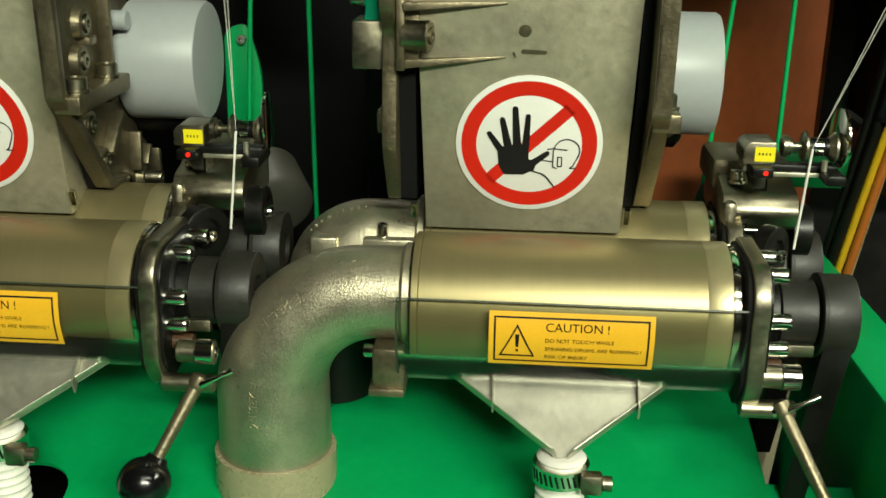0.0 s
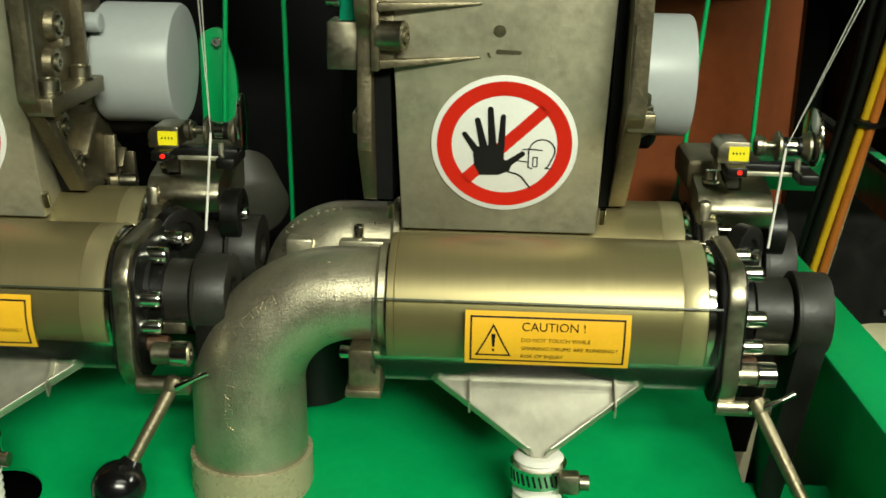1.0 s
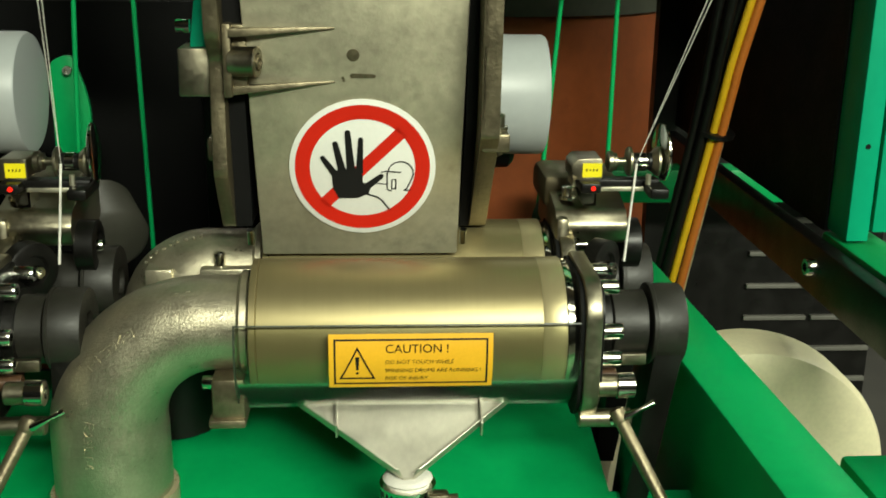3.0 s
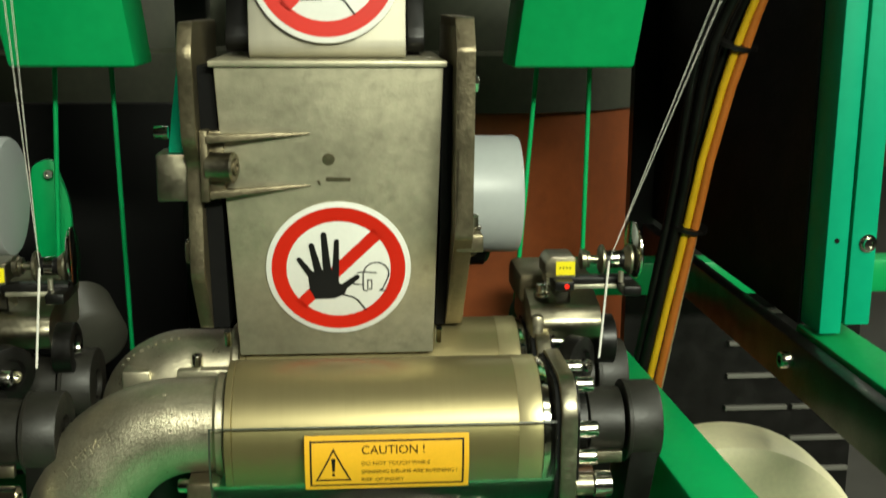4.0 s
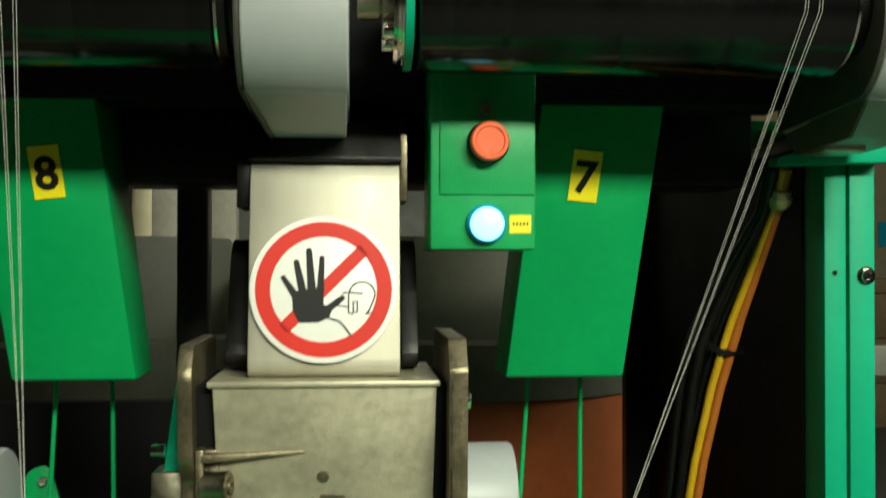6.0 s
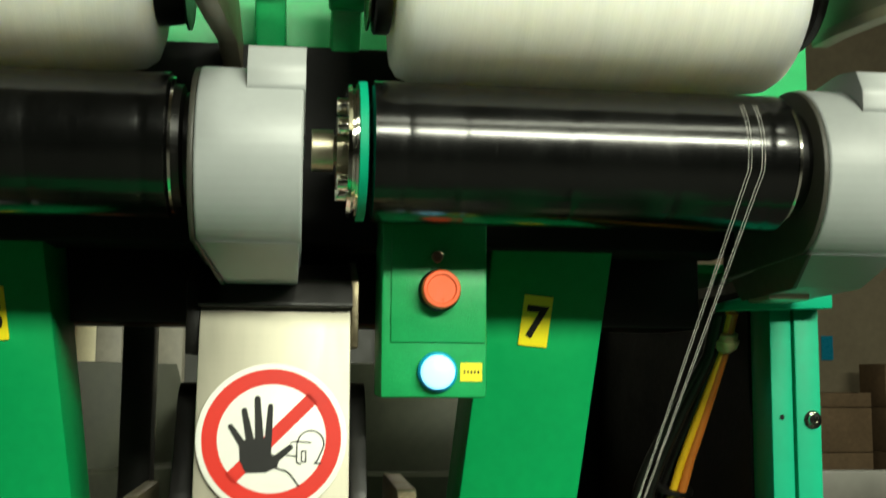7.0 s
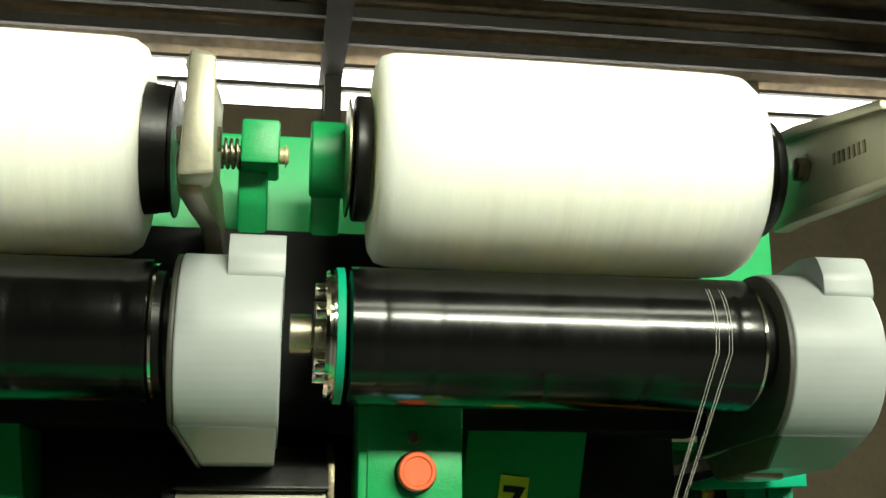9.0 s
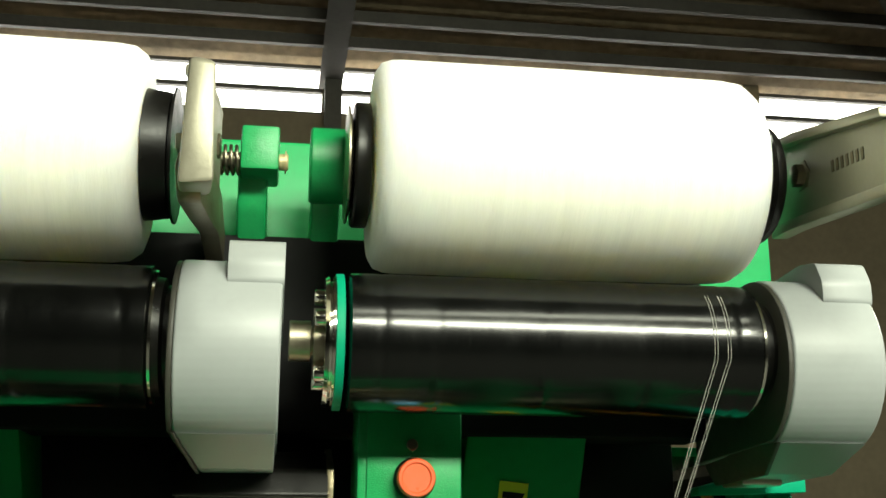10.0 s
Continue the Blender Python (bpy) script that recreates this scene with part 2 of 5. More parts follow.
def rounded(poly, r, n=5):
    """A polygon with its corners rounded."""
    out = []
    for i, p in enumerate(poly):
        p, a, b = Vector(p), Vector(poly[i - 1]), Vector(poly[(i + 1) % len(poly)])
        da, db = (a - p), (b - p)
        ra = min(r, da.length * 0.45, db.length * 0.45)
        s, e = p + da.normalized() * ra, p + db.normalized() * ra
        for k in range(n + 1):
            t = k / n
            out.append(tuple((1 - t) ** 2 * s + 2 * t * (1 - t) * p + t * t * e))
    return out


BASE = {}


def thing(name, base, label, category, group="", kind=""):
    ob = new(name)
    ob.empty_display_size = 0.02
    ob.location = base
    BASE[ob] = Vector(base)
    return tagged(ob, label, category, group, kind)


def part(name, bm, material, parent, label="", smooth=40, kind=""):
    base = BASE[parent]
    bmesh.ops.translate(bm, vec=-base, verts=bm.verts)
    bmesh.ops.recalc_face_normals(bm, faces=bm.faces)
    me = bpy.data.meshes.new(name)
    lim = radians(smooth)
    for f in bm.faces:
        f.smooth = True
    for e in bm.edges:
        e.smooth = len(e.link_faces) == 2 and e.calc_face_angle(0) < lim
    bm.to_mesh(me)
    bm.free()
    me.materials.append(material)
    ob = new(name, me)
    ob.parent = parent
    BASE[ob] = base
    return tagged(ob, label, kind=kind)


def solid(name, bm, material, label, category="", kind="structure", smooth=40):
    """A one-mesh thing."""
    bmesh.ops.recalc_face_normals(bm, faces=bm.faces)
    me = bpy.data.meshes.new(name)
    lim = radians(smooth)
    for f in bm.faces:
        f.smooth = True
    for e in bm.edges:
        e.smooth = len(e.link_faces) == 2 and e.calc_face_angle(0) < lim
    bm.to_mesh(me)
    bm.free()
    me.materials.append(material)
    ob = new(name, me)
    BASE[ob] = Vector((0, 0, 0))
    return tagged(ob, label, category, kind=kind)


def letters(text, size, m, bend=None, bold=0.0):
    """The mesh of a line of writing in the plane of m, its left end at m's origin."""
    cu = bpy.data.curves.new("writing", "FONT")
    cu.body, cu.size, cu.resolution_u, cu.extrude = text, size, 3, 0.0001
    cu.offset = bold
    ob = bpy.data.objects.new("writing", cu)
    scene.collection.objects.link(ob)
    bpy.context.view_layer.update()
    me = bpy.data.meshes.new_from_object(ob.evaluated_get(bpy.context.evaluated_depsgraph_get()))
    bm = bmesh.new()
    bm.from_mesh(me)
    bpy.data.objects.remove(ob)
    bpy.data.curves.remove(cu)
    bpy.data.meshes.remove(me)
    if bend:
        for v in bm.verts:
            v.co = bend(v.co)
    else:
        bmesh.ops.transform(bm, matrix=m, verts=bm.verts)
    return bm


def cap_screw(bm, p, q, r, socket=True):
    """A cylinder-head screw from its seat p to its top q."""
    n = (Vector(q) - Vector(p)).length
    rings = [(0, r), (n * 0.88, r), (n, r * 0.9)]
    if socket:
        rings += [(n, r * 0.52), (n * 0.5, r * 0.5)]
    lathe(bm, p, q, rings, 18)
    return bm


def hex_nut(bm, p, q, r):
    return lathe(bm, p, q, [(0, r), ((Vector(q) - Vector(p)).length * 0.85, r), ((Vector(q) - Vector(p)).length, r * 0.85)], 6)


DX = 0.398          # spacing of the spinning positions


def again(ob, shift=0.0, label=""):
    """A copy at the next position; shift: its own offset along the machine."""
    dx = shift - DX
    c = copy_thing(ob, Matrix.Translation((dx, 0, 0)) @ ob.matrix_basis)
    if label:
        c["label"] = label
    return c

# ---- the hall ----
b = bmesh.new()
box(b, -12, 12, -9, 11, -0.1, 0)
solid("floor", b, M_floor, "dull grey concrete factory floor", "floor")
for nm, d in (("wall_west", (-12.2, -12, -9, 11, 0, 7)), ("wall_east", (12, 12.2, -9, 11, 0, 7))):
    b = bmesh.new()
    box(b, *d)
    solid(nm, b, M_wall, "plain beige plastered factory wall", "wall")
b = bmesh.new()
box(b, -12, 12, 10.5, 10.7, 0, 6.09)
for wx in (-9.4, -4.6, 0.44, 5.3, 10.1):
    box(b, wx - 0.1, wx + 0.1, 10.5, 10.7, 6.09, 7)
solid("wall_north", b, M_wall, "beige factory wall with a strip of high windows", "wall")
b = bmesh.new()
box(b, -12, 12, 10.85, 10.9, 5.9, 7.0)
solid("backdrop", b, M_sky, "bright daylight behind the high window strip", "sky")
win = thing("window_1", (0.3, 10.6, 6.09), "long strip of high factory windows, glaring with daylight", "window", kind="structure")
for z0, z1 in ((6.09, 6.13), (6.36, 6.41), (6.64, 6.68)):
    b = bmesh.new()
    box(b, -12, 12, 10.55, 10.62, z0, z1)
    part("window_bar", b, M_beam, win)
# unseen closing wall, coloured dark so that little light bounces off it
b = bmesh.new()
box(b, -12, 12, -9.2, -9, 0, 7)
solid("unseen_wall_south", b, M_hulk, "unseen wall behind the aisle, dark to hold back bounce light", "wall")
# corrugated roof in one mesh
b = bmesh.new()
ny = 320
prev = None
for j in range(ny + 1):
    y = -9 + 20 * j / ny
    z = 6.76 + 0.035 * math.sin(j * math.pi / 2)
    row = [b.verts.new((x, y, z)) for x in (-12, 12)]
    if prev:
        b.faces.new((prev[0], prev[1], row[1], row[0]))
    prev = row
ge = b.faces[:]
bmesh.ops.solidify(b, geom=ge, thickness=0.05)
solid("ceiling", b, M_roof, "dark corrugated sheet roof over steel beams", "ceiling", smooth=20)
for nm, p, q, w, h in (("roof_beam", (0.42, 10.5, 6.5), (0.5, 0, 6.5), 0.13, 0.2), ("roof_beam", (8.2, 10.5, 6.5), (2.6, 4.0, 6.3), 0.5, 0.4)):
    b = bmesh.new()
    m, n = frame_along(p, q)
    box(b, -w / 2, w / 2, -h / 2, h / 2, 0, n)
    box(b, -w / 2 - 0.06, w / 2 + 0.06, -h / 2 - 0.02, -h / 2, 0, n)
    bmesh.ops.transform(b, matrix=m, verts=b.verts)
    solid(nm, b, M_beam, "grey painted steel roof beam", "beam")
for wy in (7.5, 8.6, 9.3, 9.9):
    b = bmesh.new()
    box(b, -12, 12, wy, wy + 0.07, 6.62, 6.74)
    solid("purlin", b, M_beam, "dark steel purlin under the roof sheets", "beam")
b = bmesh.new()
box(b, 0.36, 0.54, 10.2, 10.36, 0, 6.7)
solid("column", b, M_beam, "slim grey steel column before the windows", "column")
for bx, by, w, h in ((4.6, 9.2, 0.8, 1.4), (5.6, 9.3, 0.9, 1.75), (6.7, 9.2, 0.9, 1.5)):
    st = thing("box_stack", (bx + w / 2, by, 0), "stacked brown cardboard boxes against the far wall", "boxes", "stacked boxes")
    z = 0
    while z < h - 0.1:
        b = box(bmesh.new(), bx, bx + w, by, by + 0.5, z, min(h, z + 0.42) - 0.006, 0.01)
        part("box", b, M_card, st)
        z += 0.42
nt_ = thing("notice", (5.6, 10.49, 1.72), "small blue notice on the beige wall", "notice")
b = box(bmesh.new(), 5.55, 5.68, 10.485, 10.499, 1.72, 1.98)
part("sheet", b, M_bluerim, nt_)
# unseen lamp housings over the lamps, the two added fill lamps too
for eye, aim, sx, sy, _ in LIGHTS:
    cl = thing("unseen_batten", eye, "unseen white batten light hung below the roof", "lamp", "ceiling lights")
    b = box(bmesh.new(), -sx / 2 - 0.05, sx / 2 + 0.05, -sy / 2 - 0.04, sy / 2 + 0.04, 0.012, 0.08, 0.01)
    bmesh.ops.transform(b, matrix=look(eye, aim), verts=b.verts)
    part("housing", b, M_white, cl)
    for s in (-0.6, 0.6):
        b = bmesh.new()
        rod(b, (eye[0] + s, eye[1], eye[2] + 0.04), (eye[0] + s, eye[1], 6.82), 0.006, 8)
        part("hanger", b, M_steel, cl)

# ---- machine bed ----


def ring(cx, cy, rx, ry, n=24):
    return [(cx + rx * math.cos(2 * math.pi * k / n), cy + ry * math.sin(2 * math.pi * k / n)) for k in range(n)]


def pan_sheet():
    b = bmesh.new()
    edges = []
    loops = [[(-1.6, -0.34), (0.245, -0.34), (0.245, 0.13), (-1.6, 0.13)]]
    for k in range(3):
        x0 = 0.033 - k * DX + (0.018 if k else 0)
        r = 0.03
        loops.append([(x0 + r * math.cos(a), (-0.075 if math.sin(a) >= 0 else -0.2) + r * math.sin(a)) for a in [i * math.pi / 12 for i in range(24)]])
    loops.append([(0.178, -0.03), (0.238, -0.03), (0.236, 0.12), (0.178, 0.12)])
    for lp in loops:
        vs = [b.verts.new((x, y, 1.0 + 0.2 * (y + 0.34))) for x, y in lp]
        edges += [b.edges.new((vs[i], vs[(i + 1) % len(vs)])) for i in range(len(vs))]
    bmesh.ops.triangle_fill(b, use_beauty=True, use_dissolve=False, edges=edges)
    bmesh.ops.solidify(b, geom=b.faces[:], thickness=0.003)
    return b


bed = thing("machine_bed", (-0.5, 0, 0), "green painted steel bed of the spinning machine", "machine", kind="structure")
part("pan", pan_sheet(), M_green, bed)
# black sheet added below the pan, for the dark seen through its openings
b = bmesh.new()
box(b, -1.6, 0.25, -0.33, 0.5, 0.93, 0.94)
part("dark_floor", b, M_dark, bed, "black sheet added to keep the slots and rear gap dark")
b = bmesh.new()
hull(b, [(0.247, -0.34, 0.2), (0.295, -0.34, 0.2), (0.266, 0.5, 0.2), (0.222, 0.5, 0.2)], [(0.247, -0.34, 1.15), (0.298, -0.34, 1.15), (0.268, 0.5, 1.15), (0.222, 0.5, 1.15)], 0.004)
part("side_rail", b, M_green, bed)
b = bmesh.new()
box(b, 0.297, 1.2, -0.2, -0.135, 0.9, 1.148, 0.004)
part("front_rail", b, M_green, bed)
b = bmesh.new()
box(b, -1.6, 0.245, -0.36, -0.34, 0.1, 1.02, 0.004)
part("front_panel", b, M_green, bed)
b = bmesh.new()
box(b, 0.215, 0.9, 0.5, 0.54, 1.142, 1.182, 0.003)
part("cross_bar", b, M_green, bed)
# added black sheet in place of the shade that covers the left cans
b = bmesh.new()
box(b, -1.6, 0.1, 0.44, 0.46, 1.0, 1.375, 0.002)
part("shade_sheet", b, M_dark, bed, "dull black sheet standing for the shade over the left cans")

# cream roll lying beyond the side rail
cr = thing("cream_roll", (0.37, 0.3, 0.72), "large cream plastic roll lying beside the machine bed", "roll")
b = bmesh.new()
lathe(b, (0.326, 0.09, 1.0), (0.326, 0.5, 1.0), [(0, 0.09), (0.0, 0.112), (0.003, 0.12), (0.012, 0.1245), (0.05, 0.1245), (0.06, 0.11)], 64)
part("shell", b, M_cream, cr)
b = bmesh.new()
box(b, 0.3, 0.42, 0.095, 0.14, 0.0, 0.875, 0.01)
part("stand", b, M_dark, cr, "dark stand under the roll")


def arc(cy, cz, r, a0, a1, n):
    """Points on a circle in the y, z plane; angle 0 points to the aisle, 90 up."""
    return [(cy - r * math.cos(radians(a0 + (a1 - a0) * k / n)), cz + r * math.sin(radians(a0 + (a1 - a0) * k / n))) for k in range(n + 1)]


def bent_sheet(bm, x0, x1, cy, cz, r, a0, a1, thick, n=20):
    outer, inner = arc(cy, cz, r + thick, a0, a1, n), arc(cy, cz, r, a0, a1, n)[::-1]
    return prism(bm, outer + inner, "x", x0, x1)


# ---- spinning drums ----
FY, RY, DZ, DR = -0.04, 0.056, 1.2, 0.046


def drum(cy, label):
    d = thing("spinning_drum", (0.03, cy, DZ - DR), label, "drum", "spinning drums")
    p, q = (-0.073, cy, DZ), (1, cy, DZ)
    b = bmesh.new()
    lathe(b, p, q, [(0, DR - 0.001), (0.0006, DR), (0.0045, DR), (0.005, DR - 0.0006), (0.0056, DR), (0.189, DR)], 96, False)
    part("drum_shell", b, M_drum, d)
    b = bmesh.new()
    lathe(b, p, q, [(0.189, DR), (0.1895, DR + 0.0003), (0.2045, DR + 0.0003), (0.205, DR - 0.001)], 96, False)
    part("end_band", b, M_drum_band, d, "paler bare metal band")
    b = bmesh.new()
    lathe(b, p, q, [(0.205, DR - 0.003), (0.2055, DR - 0.0008), (0.208, DR - 0.0008), (0.2085, DR - 0.0025), (0.21, DR - 0.0025), (0.2105, DR - 0.006)], 96)
    part("end_ring", b, M_chrome, d, "polished steel ring")
    b = bmesh.new()
    lathe(b, p, q, [(0.2098, 0.043), (0.2118, 0.0445)], 64)
    part("bearing_seal", b, M_black, d)
    return d


front_drum = drum(FY, "bronze anodised spinning drum with pale end band")
rear_drum = drum(RY, "bronze anodised spinning drum behind the front one")


# clear guard with the warning label
def guard():
    g = thing("drum_guard", (0.03, FY - 0.05, 1.147), "clear curved plastic guard over the drum with amber warning label", "guard", "drum guards")
    b = bmesh.new()
    bent_sheet(b, -0.0800, 0.1392, FY, DZ, 0.0525, -78, 20.5, 0.0015)
    sh = part("clear_sheet", b, M_clear, g, "clear polycarbonate sheet")
    sh.visible_shadow = False
    b = bent_sheet(bmesh.new(), -0.0812, 0.1392, FY, DZ, 0.0523, 20.5, 21.6, 0.0019, 2)
    bent_sheet(b, -0.0812, -0.0800, FY, DZ, 0.0523, -78, 20.5, 0.0019)
    bent_sheet(b, -0.0800, 0.1392, FY, DZ, 0.0523, -79, -78, 0.0019, 2)
    part("sheet_edge", b, M_edge, sh, "dark sawn edge")
    x0, x1, r = -0.0215, 0.0825, 0.0543
    top = radians(15.5)

    def on(u, v, lift=0.0):
        a = top - (0.0385 - v) / r
        return Vector((x0 + u, FY - (r + lift) * math.cos(a), DZ + (r + lift) * math.sin(a)))

    def patch(bm, u0, u1, v0, v1, lift, n=10):
        rows = []
        for j in range(n + 1):
            v = v0 + (v1 - v0) * j / n
            rows.append([bm.verts.new(on(u0, v, lift)), bm.verts.new(on(u1, v, lift))])
        for a, c in zip(rows, rows[1:]):
            bm.faces.new((a[0], a[1], c[1], c[0]))
        return bm
    w, h = x1 - x0, 0.0385
    b = patch(bmesh.new(), 0, w, 0, h, 0)
    lab = part("warning_label", b, M_label, g, "amber caution label with black writing")
    b = bmesh.new()
    e, k = 0.0032, 0.0012
    patch(b, e, w - e, e, e + k, 0.0003, 2)
    patch(b, e, w - e, h - e - k, h - e, 0.0003, 2)
    patch(b, e, e + k, e, h - e, 0.0003)
    patch(b, w - e - k, w - e, e, h - e, 0.0003)
    part("border", b, M_ink, lab)
    b = bmesh.new()
    tri = [Vector((0.0065, 0.0075)), Vector((0.0295, 0.0075)), Vector((0.018, 0.0305))]
    cen = sum(tri, Vector((0, 0))) / 3
    for i in range(3):
        p, q = tri[i], tri[(i + 1) % 3]
        n = 6
        for j in range(n):
            u, v = p.lerp(q, j / n), p.lerp(q, (j + 1) / n)
            ui, vi = cen + (u - cen) * 0.84, cen + (v - cen) * 0.84
            b.faces.new([b.verts.new(on(*c, 0.0003)) for c in (u, v, vi, ui)])
    part("warning_triangle", b, M_ink, lab)
    b = bmesh.new()
    b.faces.new([b.verts.new(on(*c, 0.0003)) for c in ((0.0172, 0.0145), (0.0188, 0.0145), (0.0194, 0.0235), (0.0166, 0.0235))])
    b.faces.new([b.verts.new(on(*c, 0.0003)) for c in ((0.0172, 0.0112), (0.0188, 0.0112), (0.0188, 0.0130), (0.0172, 0.0130))])
    part("exclamation_mark", b, M_ink, lab)
    for txt, size, u, v in (("CAUTION !", 0.0080, 0.0355, 0.0262), ("DO NOT TOUCH WHILE", 0.0039, 0.0355, 0.0186), ("SPINNING DRUMS ARE RUNNING !", 0.0039, 0.0355, 0.0126), ("RISK OF INJURY", 0.0039, 0.0355, 0.0066)):
        b = letters(txt, size, None, lambda c, u=u, v=v: on(u + c.x, v + c.y, 0.0003))
        part("writing", b, M_ink, lab)
    return g


drum_guard = guard()


# ---- end plates and drive ----
def end_plate(cy, label):
    e = thing("end_plate", (0.145, cy, 1.146), label, "end plate", "drum end plates")
    prof = rounded([(cy - 0.053, 1.163), (cy - 0.053, 1.229), (cy - 0.038, 1.2455), (cy + 0.028, 1.2455), (cy + 0.036, 1.20), (cy + 0.02, 1.148), (cy - 0.036, 1.143)], 0.009)
    b = prism(bmesh.new(), prof, "x", 0.1418, 0.1525, 0.0014)
    part("plate", b, M_steel, e)
    inner = [(cy + (y - cy) * 0.94, DZ + (z - DZ) * 0.94) for y, z in prof]
    b = prism(bmesh.new(), inner, "x", 0.1390, 0.1418)
    part("infill", b, M_dark, e, "black gasket")
    b = prism(bmesh.new(), [(cy + (y - cy) * 0.9, DZ + (z - DZ) * 0.9) for y, z in prof], "x", 0.1525, 0.1550, 0.0005)
    part("bearing_cap", b, M_black, e, "black bearing cap")
    b = lathe(bmesh.new(), (0.1550, cy, DZ), (1, cy, DZ), [(0, 0.034), (0.003, 0.034), (0.003, 0.027), (0.010, 0.027)], 40)
    part("bearing_flange", b, M_black, e)
    for a in (62, 14, -16, -48, 120, 200):
        y, z = cy - 0.039 * math.cos(radians(a)), DZ + 0.037 * math.sin(radians(a))
        b = cap_screw(bmesh.new(), (0.1550, y, z), (0.1685, y, z), 0.0056)
        part("cap_screw", b, M_chrome if a != -48 else M_brown, e, "" if a != -48 else "brown screw")
    return e


plate_front = end_plate(FY, "bare steel drum end plate with cap screws")
plate_rear = end_plate(RY, "bare steel end plate of the rear drum")


def pulley(cy, label):
    p = thing("drive_pulley", (0.19, cy, DZ - 0.03), label, "pulley", "drive pulleys")
    q = (1, cy, DZ)
    b = lathe(bmesh.new(), (0.1580, cy, DZ), q, [(0, 0.013), (0.009, 0.013), (0.0092, 0.0225), (0.0098, 0.0232), (0.0325, 0.0232), (0.033, 0.0222)], 56)
    part("hub", b, M_pulley, p)
    b = lathe(bmesh.new(), (0.1925, cy, DZ), q, [(0, 0.02), (0.0003, 0.0272), (0.0008, 0.0280), (0.0030, 0.0283), (0.0034, 0.0276), (0.0225, 0.0276), (0.0235, 0.0270), (0.0236, 0.012), (0.0205, 0.010)], 64)
    part("rim", b, M_pulley, p)
    b = box(bmesh.new(), 0.1700, 0.1890, cy - 0.0255, cy - 0.0205, DZ - 0.0205, DZ - 0.0125, 0.0006)
    part("clip", b, M_steel, p, "bare steel clip")
    b = hull(bmesh.new(), [(0.1955, cy - 0.024, DZ - 0.010), (0.2150, cy - 0.024, DZ - 0.010), (0.2150, cy + 0.022, DZ - 0.010), (0.1955, cy + 0.022, DZ - 0.010)],
             [(0.184, cy - 0.004, 1.045), (0.2, cy - 0.004, 1.045), (0.2, cy + 0.03, 1.045), (0.184, cy + 0.03, 1.045)], 0.001)
    part("belt", b, M_black, p, "black rubber drive belt")
    return p


pulley_front = pulley(FY, "black drive pulley with belt on the drum shaft")
pulley_rear = pulley(RY, "black drive pulley of the rear drum")


def lever(dx, ball, label):
    h = thing("release_lever", (0.165 + dx, -0.085, 1.15), label, "lever", "release levers")
    b = rod(bmesh.new(), (0.1525 + dx, -0.082, 1.1725), (0.166 + dx, -0.082, 1.1725), 0.0075, 20, bevel=0.001)
    part("bush", b, M_steel, h)
    b = lathe(bmesh.new(), (0.166 + dx, -0.082, 1.1725), (1, -0.082, 1.1725), [(0, 0.0085), (0.011, 0.0085), (0.012, 0.007), (0.012, 0.004), (0.008, 0.004)], 24)
    part("knurled_nut", b, M_chrome, h, "polished steel nut")
    b = tube(bmesh.new(), [(0.163 + dx, -0.086, 1.150), (0.170 + dx, -0.089, 1.1525), (0.182 + dx, -0.090, 1.159), (0.190 + dx, -0.088, 1.1625)], [0.0042, 0.0032, 0.0016, 0.0022], 12)
    part("spring_clip", b, M_chrome, h, "bent bright wire clip")
    b = rod(bmesh.new(), (0.141 + dx, -0.083, 1.150), (0.1765 + dx, -0.083, 1.150), 0.0062, 20, bevel=0.001)
    part("pivot", b, M_steel, h)
    base = Vector((0.167 + dx, -0.085, 1.1535))
    tip = Vector(ball)
    b = rod(bmesh.new(), base, tip, 0.0046, 16, 0.0040)
    lathe(b, base, tip, [(-0.004, 0.003), (-0.002, 0.0062), (0.004, 0.0062), (0.007, 0.0046)], 20)
    part("stem", b, M_cast, h)
    b = bmesh.new()
    bmesh.ops.create_uvsphere(b, u_segments=32, v_segments=20, radius=0.0174, matrix=Matrix.Translation(tip))
    lathe(b, tip - (tip - base).normalized() * 0.019, tip, [(0, 0.0065), (0.004, 0.0085)], 20)
    part("ball_knob", b, M_rubber, h, "glossy black ball")
    return h


lever(0, (0.211, -0.143, 1.072), "steel release lever swung down beside the drum")
lever(0.0186 - DX, (-0.2427, -0.12, 1.0944), "steel release lever with black ball knob")


